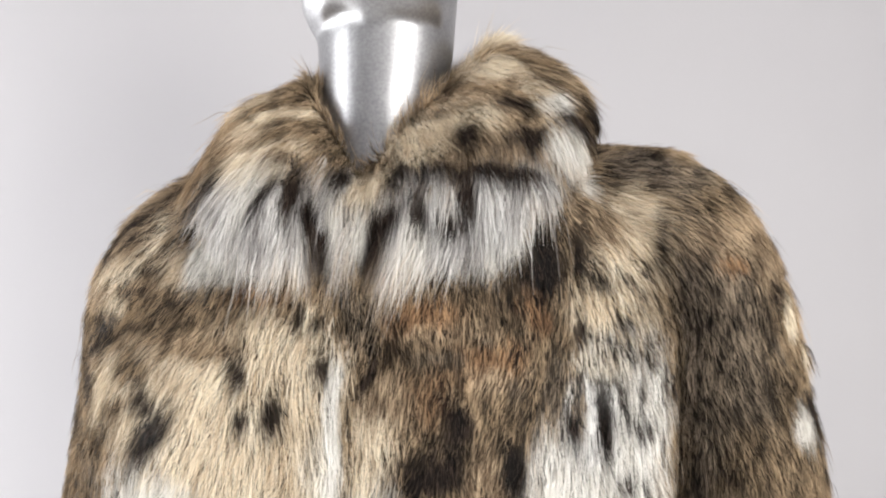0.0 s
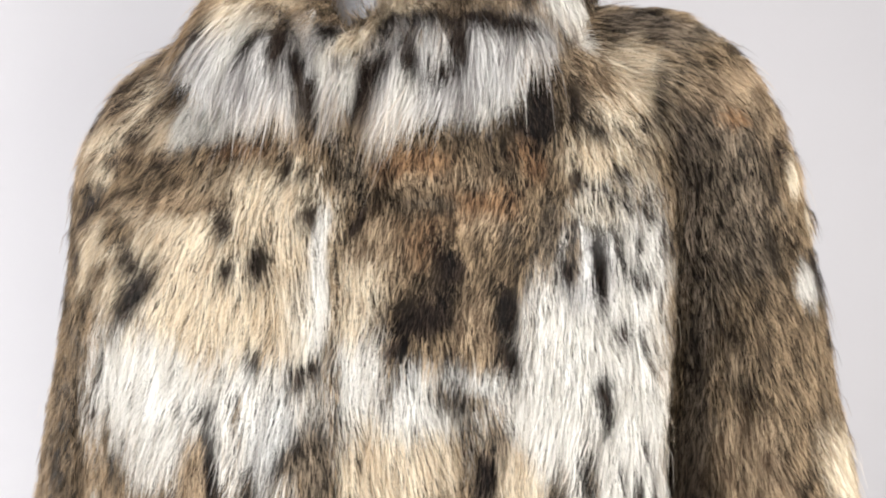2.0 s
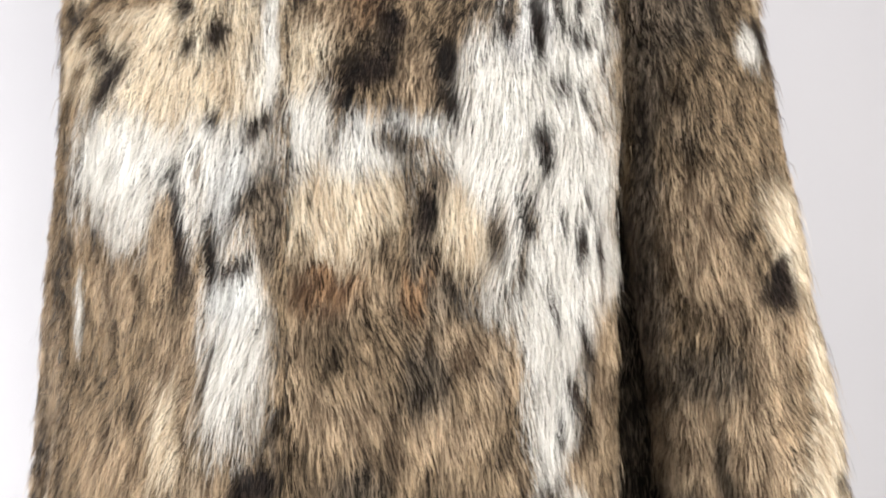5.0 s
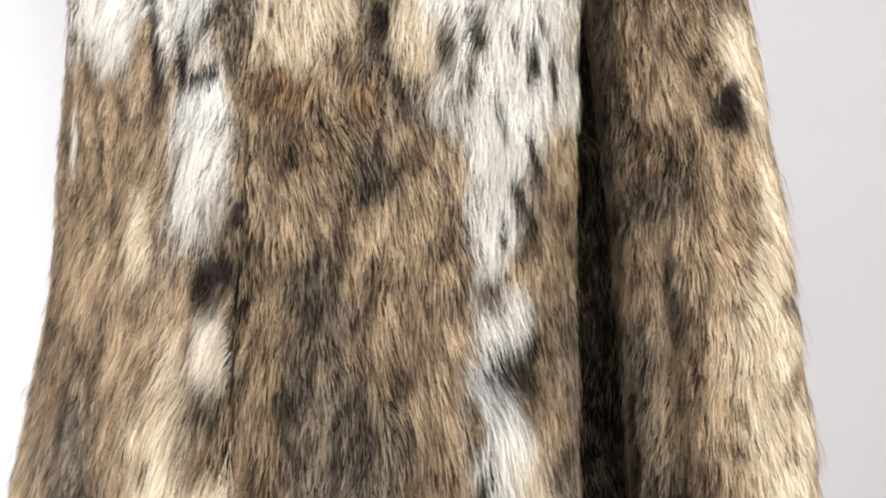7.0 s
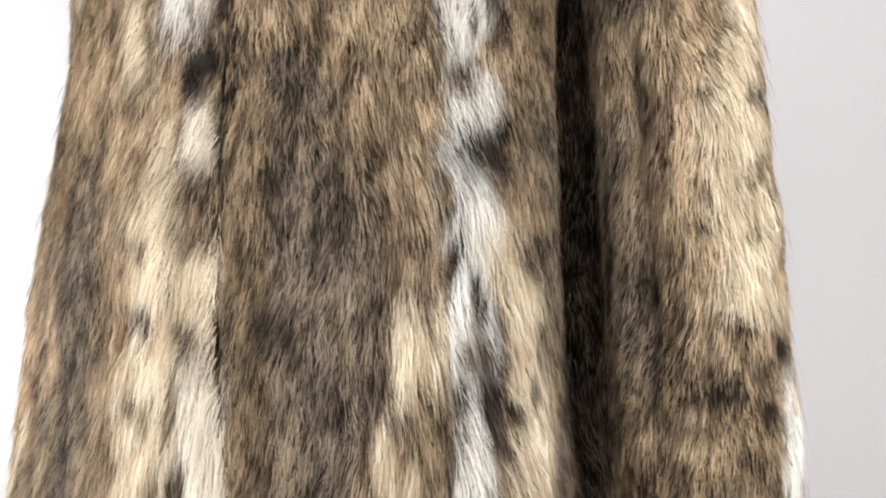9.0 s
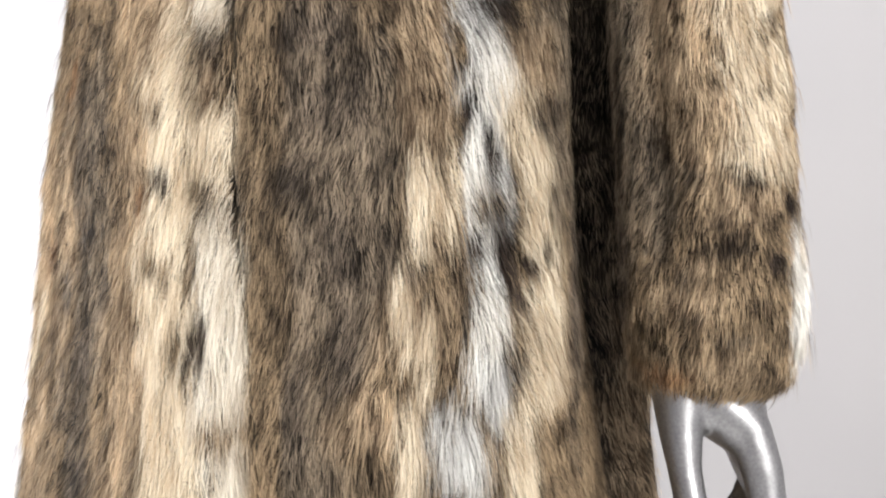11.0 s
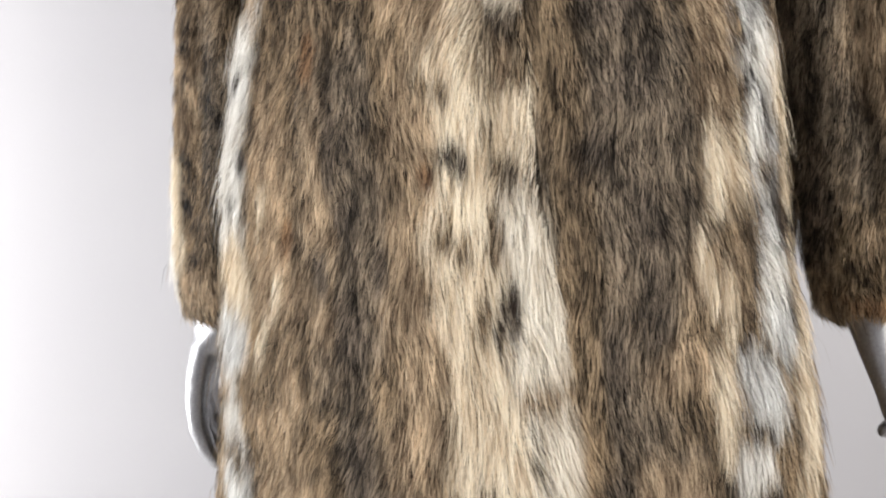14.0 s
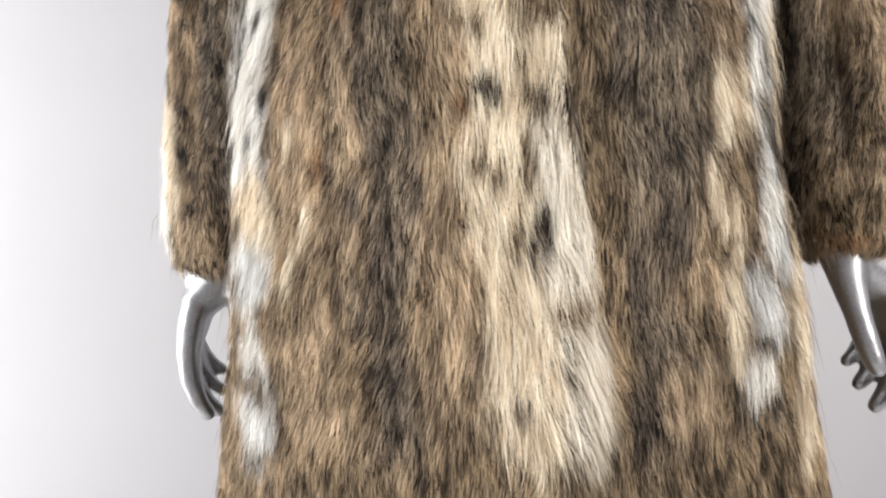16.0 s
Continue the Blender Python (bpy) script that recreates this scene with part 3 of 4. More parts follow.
# inner sleeve strips: shade beside the body painted as smoke hair
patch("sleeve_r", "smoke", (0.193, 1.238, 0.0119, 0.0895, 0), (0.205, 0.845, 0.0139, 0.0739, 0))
patch("sleeve_r", "tan", (0.23, 1.569, 0.0262, 0.0202, 0))
patch("sleeve_r", "brown", (0.223, 1.397, 0.0222, 0.024, 0))
patch("sleeve_r", "cream", (0.291, 1.28, 0.0161, 0.0423, 15))
patch("sleeve_r", "tan", (0.234, 1.244, 0.028, 0.0196, 0), (0.224, 1.282, 0.0219, 0.0241, 0))
patch("sleeve_r", "cream", (0.29, 1.268, 0.0187, 0.0263, 0))
patch("sleeve_r", "tan", (0.274, 1.205, 0.0222, 0.0334, 0))
patch("sleeve_r", "cream", (0.31, 1.168, 0.0124, 0.0444, 0), (0.308, 1.109, 0.0156, 0.0335, 0))
patch("sleeve_r", "white", (0.346, 0.84, 0.0125, 0.0481, 0))
patch("sleeve_r", "grey", (0.193, 1.603, 0.0229, 0.0212, 0), (0.223, 1.18, 0.0268, 0.0223, 0), (0.236, 0.917, 0.0121, 0.0466, 0))
# the strip at 0.19, 1.328 paints shade down the inner sleeve
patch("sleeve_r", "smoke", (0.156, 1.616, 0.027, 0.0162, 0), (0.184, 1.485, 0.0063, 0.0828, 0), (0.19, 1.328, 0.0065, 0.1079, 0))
patch("sleeve_r", "brown", (0.212, 1.587, 0.0185, 0.0126, 0))
patch("sleeve_r", "tan", (0.251, 1.543, 0.0158, 0.0254, 0), (0.297, 0.911, 0.0244, 0.012, 0), (0.258, 0.841, 0.0227, 0.0113, 0), (0.284, 0.791, 0.0267, 0.0096, 0), (0.205, 1.555, 0.0175, 0.0115, 0))
patch("sleeve_r", "brown", (0.265, 1.263, 0.0083, 0.0157, 0))
patch("sleeve_r", "rust", (0.242, 0.783, 0.0193, 0.0074, 0))
patch("sleeve_r", "grey", (0.238, 1.113, 0.0048, 0.0278, 0))
patch("sleeve_r", "dark", (0.281, 1.251, 0.0118, 0.0181, 30), (0.277, 1.241, 0.0147, 0.0103, -25))
patch("sleeve_r", "rust", (0.216, 1.538, 0.0107, 0.0058, 0))
patch("sleeve_r", "cream", (0.263, 1.498, 0.005, 0.0168, 0))
patch("sleeve_r", "white", (0.266, 1.42, 0.0081, 0.0123, 0), (0.264, 1.416, 0.0098, 0.0089, 0))
patch("sleeve_r", "brown", (0.335, 0.97, 0.0073, 0.0108, -30))
patch("sleeve_r", "tan", (0.27, 0.867, 0.0149, 0.0064, 0))
patch("sleeve_r", "grey", (0.246, 1.477, 0.0041, 0.0196, 25))
patch("sleeve_r", "dark", (0.166, 1.56, 0.0039, 0.02, 5), (0.278, 1.426, 0.0063, 0.0133, 20), (0.281, 1.42, 0.0062, 0.0116, 25), (0.334, 0.909, 0.0066, 0.0107, 25))
patch("sleeve_r", "white", (0.111, 1.599, 0.007, 0.0085, 0))
patch("sleeve_r", "cream", (0.28, 1.464, 0.0043, 0.012, 0))
patch("sleeve_r", "brown", (0.293, 1.181, 0.0096, 0.0055, -25), (0.282, 1.143, 0.0099, 0.0035, -15), (0.277, 1.098, 0.0111, 0.0037, 0), (0.276, 1.027, 0.0106, 0.0032, 10), (0.275, 1.003, 0.0141, 0.0032, 0), (0.318, 1.036, 0.0109, 0.0033, 20), (0.311, 0.994, 0.0105, 0.0033, 20), (0.271, 0.958, 0.0105, 0.0036, 0))
patch("sleeve_r", "grey", (0.292, 0.812, 0.0153, 0.0028, 0))
patch("sleeve_r", "dark", (0.152, 1.523, 0.0147, 0.0026, -35), (0.255, 1.522, 0.0078, 0.0046, -20), (0.25, 1.512, 0.0086, 0.0049, -25), (0.321, 1.101, 0.0088, 0.0051, 0), (0.301, 0.926, 0.0131, 0.0032, -20), (0.288, 0.879, 0.018, 0.0028, 5), (0.321, 0.87, 0.007, 0.0088, 20))
patch("sleeve_r", "brown", (0.302, 1.153, 0.0087, 0.0036, -20), (0.256, 1.049, 0.0081, 0.0033, 0), (0.253, 0.983, 0.0081, 0.0033, 0))
patch("sleeve_r", "grey", (0.323, 1.05, 0.0064, 0.0033, 0), (0.259, 0.934, 0.0089, 0.0037, 0), (0.258, 0.858, 0.0088, 0.0028, 0), (0.262, 0.83, 0.01, 0.0024, 0))
patch("sleeve_r", "dark", (0.16, 1.539, 0.0079, 0.0038, 35), (0.28, 0.899, 0.0095, 0.0024, 0), (0.308, 0.839, 0.0079, 0.0024, 0))
patch("sleeve_l", "brown", (-0.383, 0.951, 0.0447, 0.1953, 0))
patch("sleeve_l", "tan", (-0.238, 1.561, 0.0599, 0.0635, 0), (-0.282, 1.521, 0.0257, 0.0561, 0), (-0.367, 1.184, 0.0185, 0.1399, 0), (-0.396, 1.043, 0.0197, 0.0768, 0))
patch("sleeve_l", "white", (-0.316, 1.039, 0.0246, 0.064, -15), (-0.338, 0.917, 0.0223, 0.0772, 0))
patch("sleeve_l", "grey", (-0.366, 0.979, 0.0155, 0.133, 0))
patch("sleeve_l", "brown", (-0.229, 1.502, 0.0544, 0.0162, 0))
patch("sleeve_l", "cream", (-0.429, 0.891, 0.0125, 0.0792, 0))
patch("sleeve_l", "white", (-0.441, 0.859, 0.0078, 0.068, 0))
patch("sleeve_l", "tan", (-0.403, 0.803, 0.0233, 0.0313, 0))
patch("sleeve_l", "cream", (-0.263, 1.539, 0.0253, 0.0092, 20))
patch("sleeve_l", "brown", (-0.283, 1.498, 0.0207, 0.0141, 0))
patch("sleeve_l", "cream", (-0.232, 1.57, 0.0156, 0.0127, 30), (-0.22, 1.541, 0.0109, 0.0136, 0), (-0.277, 1.512, 0.0128, 0.0084, 0))
patch("sleeve_l", "dark", (-0.199, 1.577, 0.0052, 0.0157, -35), (-0.222, 1.597, 0.0185, 0.0037, 45), (-0.254, 1.581, 0.0203, 0.0037, 45), (-0.237, 1.537, 0.0199, 0.0032, 0))
patch("sleeve_l", "brown", (-0.346, 1.252, 0.0078, 0.0071, 0), (-0.356, 1.215, 0.0066, 0.0066, 0), (-0.36, 1.183, 0.0067, 0.0067, 0), (-0.379, 1.138, 0.0068, 0.008, 0), (-0.386, 1.092, 0.0069, 0.008, 0))
patch("sleeve_l", "dark", (-0.281, 1.558, 0.0153, 0.0038, 50), (-0.285, 1.545, 0.0109, 0.0033, 40), (-0.262, 1.561, 0.0133, 0.0028, 40), (-0.255, 1.519, 0.0193, 0.0032, 0), (-0.28, 1.484, 0.0152, 0.0033, 20), (-0.3, 1.473, 0.0111, 0.0038, 20), (-0.31, 1.444, 0.0051, 0.0088, 0), (-0.395, 1.073, 0.0091, 0.0043, 0))
patch("sleeve_l", "dark", (-0.427, 0.993, 0.0047, 0.0116, 0), (-0.402, 0.841, 0.0093, 0.005, 0), (-0.224, 1.555, 0.0104, 0.0027, 20), (-0.396, 1.043, 0.0071, 0.0043, 0), (-0.404, 0.947, 0.0059, 0.005, 0), (-0.411, 0.904, 0.0059, 0.005, 0), (-0.399, 0.879, 0.0065, 0.005, 0))
# smoke where the right sleeve gap lies: its shade put into the pelt
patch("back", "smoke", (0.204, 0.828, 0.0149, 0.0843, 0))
patch("back", "grey", (0.1, 1.0, 0.3, 0.7, 0))
patch("back", "tan", (0.240, 0.68, 0.035, 0.11, 0), (0.25, 0.5, 0.035, 0.1, 0))
patch("back", "cream", (0.262, 0.70, 0.014, 0.09, 0))


def value_noise(x, z, sx, sz, seed):
    """Smooth noise from -1 to 1 with cells sx by sz metres."""
    a, b = x / sx, z / sz
    i, j = np.floor(a).astype(np.int64), np.floor(b).astype(np.int64)
    fa, fb = a - i, b - j
    fa, fb = fa * fa * (3 - 2 * fa), fb * fb * (3 - 2 * fb)

    def at(p, q):
        h = (p * 374761393 + q * 668265263 + seed * 974634777) & 0xFFFFFFFF
        h = ((h ^ (h >> 13)) * 1274126177) & 0xFFFFFFFF
        return ((h ^ (h >> 16)) & 0xFFFF) / 32767.5 - 1.0
    lo = at(i, j) * (1 - fa) + at(i + 1, j) * fa
    hi = at(i, j + 1) * (1 - fa) + at(i + 1, j + 1) * fa
    return lo * (1 - fb) + hi * fb


def mottle(x, z):
    """Light and dark tufts, one to three centimetres."""
    sway = x + 0.006 * value_noise(x, z, 0.02, 0.02, 4)
    return 0.55 * value_noise(sway, z, 0.0085, 0.022, 1) + 0.5 * value_noise(sway + 0.3, z, 0.0045, 0.013, 2) + 0.4 * value_noise(sway, z, 0.020, 0.060, 3)


def pelt_tones(where, x, z, rnd, clump):
    """The light and the deep hair colour at mid-hair places x, z. rnd and clump: 0 to 1 per hair and per lock."""
    nx, nz = value_noise(x, z, 0.022, 0.035, 7), value_noise(x, z, 0.018, 0.030, 8)
    xx, zz = x + nx * 0.0025 + (clump - 0.5) * 0.003, z + (rnd - 0.5) * 0.005 + (clump - 0.5) * 0.004
    light = np.empty((len(x), 3))
    deep = np.empty((len(x), 3))
    light[:], deep[:] = TONES["brown"]
    pick = (rnd * 7.31 + clump * 3.17) % 1.0
    order = np.argsort(zz)
    zs = zz[order]
    for tone, cx, cz, rx, rz, lean in PELT[where]:
        reach = 1.9 * max(rx, rz)
        near = order[np.searchsorted(zs, cz - reach):np.searchsorted(zs, cz + reach)]
        near = near[np.abs(xx[near] - cx) < reach]
        c, s = math.cos(radians(lean)), math.sin(radians(lean))
        dx = xx[near] - cx + (pick[near] - 0.5) * min(0.25 * rx, 0.005) + nx[near] * min(0.22 * rx, 0.010)
        dz = zz[near] - cz + (clump[near] - 0.5) * min(0.45 * rz, 0.024) + nz[near] * min(0.22 * rz, 0.016)
        a, b = (dx * c + dz * s) / rx, (-dx * s + dz * c) / rz
        d = (np.abs(a) ** 2.5 + np.abs(b) ** 2.5) ** 0.4
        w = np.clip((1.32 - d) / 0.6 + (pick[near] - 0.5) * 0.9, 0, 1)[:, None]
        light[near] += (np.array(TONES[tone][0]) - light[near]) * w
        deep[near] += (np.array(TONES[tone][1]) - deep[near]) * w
    return light, deep


def pelt_colour(tones, rnd, clump, along, tufts=0.0):
    """Hair colours. along: 0 root to 1 tip."""
    coarse = 1.25 - 0.6 * tones[0][:, 1]
    # darker roots: the hair's own banding plus painted shade between the flat blades
    k = np.clip(coarse * (rnd * 5.77 % 1.0) ** 1.5 + 0.14 * clump + 0.70 * (1 - along) + 0.55 * tufts - 0.25 + 0.09 * coarse, 0, 1)[:, None]
    return tones[0] * (1 - k) + tones[1] * k


# ---- the coat's surfaces: grids of points over (u, v), v runs down with the hair ----
TURN_Y = radians(-7.0)
BODY = [  # z, centre x, centre y, half width, half depth
    (1.675, -0.050, 0.675, 0.070, 0.055), (1.645, -0.035, 0.672, 0.115, 0.066), (1.61, -0.025, 0.67, 0.170, 0.080),
    (1.57, -0.020, 0.665, 0.198, 0.092), (1.50, -0.020, 0.66, 0.205, 0.105), (1.42, -0.025, 0.655, 0.205, 0.128),
    (1.30, -0.035, 0.655, 0.208, 0.142), (1.15, -0.045, 0.655, 0.220, 0.148), (1.00, -0.055, 0.655, 0.228, 0.160),
    (0.85, -0.060, 0.655, 0.243, 0.172), (0.70, -0.065, 0.655, 0.262, 0.194), (0.50, -0.070, 0.655, 0.285, 0.215),
    (0.32, -0.072, 0.655, 0.300, 0.225),
]


def spline(table, z):
    """Catmull-like smoothing: the table resampled and averaged over 6 cm."""
    z = np.asarray(z, float)
    acc = None
    for o in (-0.03, -0.015, 0, 0.015, 0.03):
        v = np.array(lerp_table(table, z + o))
        acc = v if acc is None else acc + v
    return acc / 5


def squareness(z):
    """How square the right front's corner hangs: fuller towards the hem."""
    return np.interp(z, [0.75, 1.05, 1.25], [3.5, 3.0, 2.25])


def body_at(theta, z):
    """theta 0 looks to the camera's side, grows to the right."""
    cx, cy, a, b = spline(BODY, z)
    s, c = np.sin(theta), np.cos(theta)
    e = np.where(theta < 0, 2 / 1.82, 2 / squareness(z))
    px = a * np.sign(s) * np.abs(s) ** e
    py = -(b - 0.007) * np.sign(c) * np.abs(c) ** e
    fold = 0.007 * np.sin(theta * 7 + 1.0) * np.clip((1.2 - z) / 0.6, 0, 1)
    px, py = px * (1 + fold * 3), py * (1 + fold * 3)
    wl = np.interp(z, [0.3, 0.7, 0.95, 1.2, 1.3, 1.4, 1.47, 1.56, 1.6], [1.12, 1.12, 1.17, 1.08, 1.17, 1.30, 1.29, 1.10, 1.0])
    wr = np.interp(z, [0.3, 0.65, 0.85, 1.0, 1.15, 1.3, 1.45], [1.00, 0.945, 0.935, 0.955, 0.945, 0.965, 1.0])
    wr = wr + 0.55 * np.clip(-1.3 - 4.0 * c, 0, 1) * np.interp(z, [0.3, 0.70, 0.79, 0.90, 1.4, 1.5], [0.55, 0.62, 0.80, 1, 1, 0])
    px = px * np.where(px < 0, wl, wr)
    x = cx + px * math.cos(TURN_Y) - py * math.sin(TURN_Y)
    y = cy + px * math.sin(TURN_Y) + py * math.cos(TURN_Y)
    return np.stack([x, y, z + 0 * x], -1)


EDGE = [(1.64, -0.068), (1.3, -0.066), (1.05, -0.066), (0.92, -0.063), (0.8, -0.050), (0.7, -0.036), (0.55, -0.030), (0.32, -0.025)]


def edge_theta(z, shift=0.0):
    """theta at which the body's front meets the coat's opening edge."""
    cx, cy, a, b = spline(BODY, z)
    x = np.array(lerp_table(EDGE, z))[0] + shift
    s = np.clip((x - cx - math.sin(TURN_Y) * b) / a, -0.9, 0.9)
    return np.sign(s) * np.arcsin(np.abs(s) ** (squareness(z) / 2))


SIDE = 1.75


def top_of(theta):
    """The neckline: low in front, high at the shoulders and the nape."""
    return 1.588 + 0.057 * np.clip(np.abs(np.sin(theta / 2)) * 1.6, 0, 1) ** 1.5


def grid_left(u, v):
    top = top_of(-SIDE + SIDE * u)
    z = top + (0.33 - top) * v
    t1 = edge_theta(z)
    p = body_at(-SIDE + (t1 + SIDE) * u, z)
    lift = 0.005 * np.clip((u - 0.55) / 0.4, 0, 1)
    p[..., 1] -= lift
    return p


def grid_right(u, v):
    top = top_of(SIDE * u)
    z = top + (0.33 - top) * v
    t0 = edge_theta(z, -0.035)
    return body_at(t0 + (SIDE - t0) * u, z)


def grid_back(u, v):
    top = top_of(SIDE + (2 * math.pi - 2 * SIDE) * u)
    z = top + (0.33 - top) * v
    return body_at(SIDE + (2 * math.pi - 2 * SIDE) * u, z)


SLEEVE_R = [  # s, x, y, z, radius across, radius deep
    (0.00, 0.070, 0.660, 1.600, 0.030, 0.050), (0.05, 0.172, 0.655, 1.592, 0.058, 0.066), (0.11, 0.212, 0.655, 1.527, 0.060, 0.070),
    (0.22, 0.230, 0.655, 1.43, 0.060, 0.072), (0.40, 0.250, 0.655, 1.27, 0.060, 0.072), (0.60, 0.269, 0.648, 1.10, 0.063, 0.074),
    (0.78, 0.279, 0.635, 0.95, 0.066, 0.076), (0.92, 0.281, 0.622, 0.84, 0.067, 0.074), (0.985, 0.282, 0.614, 0.776, 0.060, 0.064), (1.0, 0.282, 0.612, 0.764, 0.045, 0.048),
]
SLEEVE_L = [
    (0.00, -0.090, 0.685, 1.590, 0.030, 0.050), (0.05, -0.198, 0.695, 1.582, 0.056, 0.064), (0.11, -0.252, 0.725, 1.528, 0.060, 0.066),
    (0.22, -0.280, 0.775, 1.42, 0.060, 0.066), (0.40, -0.316, 0.815, 1.27, 0.060, 0.068), (0.60, -0.342, 0.840, 1.10, 0.062, 0.070),
    (0.78, -0.359, 0.850, 0.95, 0.065, 0.074), (0.92, -0.375, 0.852, 0.826, 0.064, 0.070), (0.985, -0.378, 0.85, 0.777, 0.056, 0.060), (1.0, -0.378, 0.85, 0.765, 0.042, 0.046),
]


def tube(table, u, v):
    """A sleeve: u round it (0.5 is the front), v down it."""
    t = np.array(table)

    def at(s):
        s = np.clip(s, 0, 1)
        return np.stack([np.interp(s, t[:, 0], t[:, i]) for i in range(1, 6)], -1)
    q = (at(v - 0.025) + 2 * at(v) + at(v + 0.025)) / 4
    end = np.where(v > 0.97, 1.0, 0.0)[..., None]
    q = q * (1 - end) + at(v) * end
    d = at(v + 0.03)[..., :3] - at(v - 0.03)[..., :3]
    d /= np.linalg.norm(d, axis=-1, keepdims=True)
    deep = np.zeros_like(d)
    deep[..., 1] = 1
    deep -= d * (deep * d).sum(-1, keepdims=True)
    deep /= np.linalg.norm(deep, axis=-1, keepdims=True)
    side = np.cross(d, deep)
    ang = 2 * math.pi * u
    crease = 1 - 0.20 * np.exp(-(((u - 0.60) * 26) ** 2)) * np.clip((v - 0.45) / 0.15, 0, 1) * np.clip((0.93 - v) / 0.15, 0, 1)
    q = q.copy()
    q[..., 3] *= crease
    q[..., 4] *= crease
    return q[..., :3] + side * (q[..., 3] * np.sin(ang))[..., None] + deep * (q[..., 4] * np.cos(ang))[..., None]


def grid_sleeve_r(u, v):
    return tube(SLEEVE_R, u, v)


def grid_sleeve_l(u, v):
    return tube(SLEEVE_L, u, v)


def collar_side(sign):
    def grid(u, v):
        """u from the front opening round to the nape, v from the inner stand over the roll to the outer edge."""
        phi = sign * (0.02 + u * (math.pi - 0.02))
        k = np.clip(u / 0.5, 0, 1)
        k = k * k * (3 - 2 * k)
        lobe = np.sin(math.pi * np.clip(u / 0.6, 0, 1))
        right = sign > 0
        zr = 1.598 + (0.130 if right else 0.100) * np.clip(u / 0.42, 0, 1) ** 0.85
        rr = 0.048 + (0.036 if right else 0.014) * k
        ro = 0.108 + (0.036 if right else 0.020) * k + (0.020 if right else 0.022) * lobe
        zo = 1.540 + (0.095 if right else 0.070) * k
        ri, zi = 0.048 + 0.010 * k, 1.555 + 0.045 * k
        t = np.clip((v - 0.3) / 0.7, 0, 1)
        r = np.where(v < 0.3, ri + (rr - ri) * (v / 0.3), rr + (ro - rr) * t)
        z = np.where(v < 0.3, zi + (zr - zi) * np.sin(v / 0.3 * math.pi / 2), zr + (zo - zr) * (0.45 * t + 0.55 * t * t))
        r = r + (0.025 if right else 0.012) * np.sin(math.pi * np.clip((v - 0.25) / 0.75, 0, 1))
        x = -0.060 + 0.014 * k + r * np.sin(phi) * (1.0 + 0.10 * k)
        y = 0.672 - r * np.cos(phi) * 0.95
        return np.stack([x, y, z], -1)
    return grid


def surface_mesh(name, fn, nu, nv, mat, parent, where, thick, label=""):
    """The pelt's hide under the hair, a closed shell with a lining side."""
    u, v = np.meshgrid(np.linspace(0, 1, nu), np.linspace(0, 1, nv), indexing="ij")
    p = fn(u, v)
    du, dv = np.gradient(p, axis=0), np.gradient(p, axis=1)
    n = np.cross(du, dv)
    n /= np.linalg.norm(n, axis=-1, keepdims=True) + 1e-9
    c = p.mean((0, 1))
    if (n * (p - c)).sum() < 0:
        n = -n
    inner = p - n * thick
    verts = np.concatenate([p.reshape(-1, 3), inner.reshape(-1, 3)])
    m = nu * nv
    faces = []
    for i in range(nu - 1):
        for j in range(nv - 1):
            a, b, cc, d = i * nv + j, (i + 1) * nv + j, (i + 1) * nv + j + 1, i * nv + j + 1
            faces += [(a, b, cc, d), (m + d, m + cc, m + b, m + a)]
    for i in range(nu - 1):
        for j in (0, nv - 1):
            a, b = i * nv + j, (i + 1) * nv + j
            faces.append((a, b, m + b, m + a))
    for j in range(nv - 1):
        for i in (0, nu - 1):
            a, b = i * nv + j, i * nv + j + 1
            faces.append((a, b, m + b, m + a))
    me = bpy.data.meshes.new(name)
    me.from_pydata(verts.tolist(), [], faces)
    me.materials.append(mat)
    for q in me.polygons:
        q.use_smooth = True
    rng = np.random.default_rng(5)
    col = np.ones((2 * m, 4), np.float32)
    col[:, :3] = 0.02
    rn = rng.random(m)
    # hide at a fifth of the hair colour, painting deep shade between hairs
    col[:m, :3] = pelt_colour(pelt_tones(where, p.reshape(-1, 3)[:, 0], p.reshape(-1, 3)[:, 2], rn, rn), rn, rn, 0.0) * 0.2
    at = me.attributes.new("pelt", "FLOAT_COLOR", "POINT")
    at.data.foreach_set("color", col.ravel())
    ob = new(name, me)
    ob.parent = parent
    if label:
        tagged(ob, label)
    return ob


def sample(a, u, v):
    nu, nv = a.shape[:2]
    x, y = u * (nu - 1), v * (nv - 1)
    i, j = np.clip(x.astype(int), 0, nu - 2), np.clip(y.astype(int), 0, nv - 2)
    fx, fy = (x - i)[:, None], (y - j)[:, None]
    return (a[i, j] * (1 - fx) + a[i + 1, j] * fx) * (1 - fy) + (a[i, j + 1] * (1 - fx) + a[i + 1, j + 1] * fx) * fy


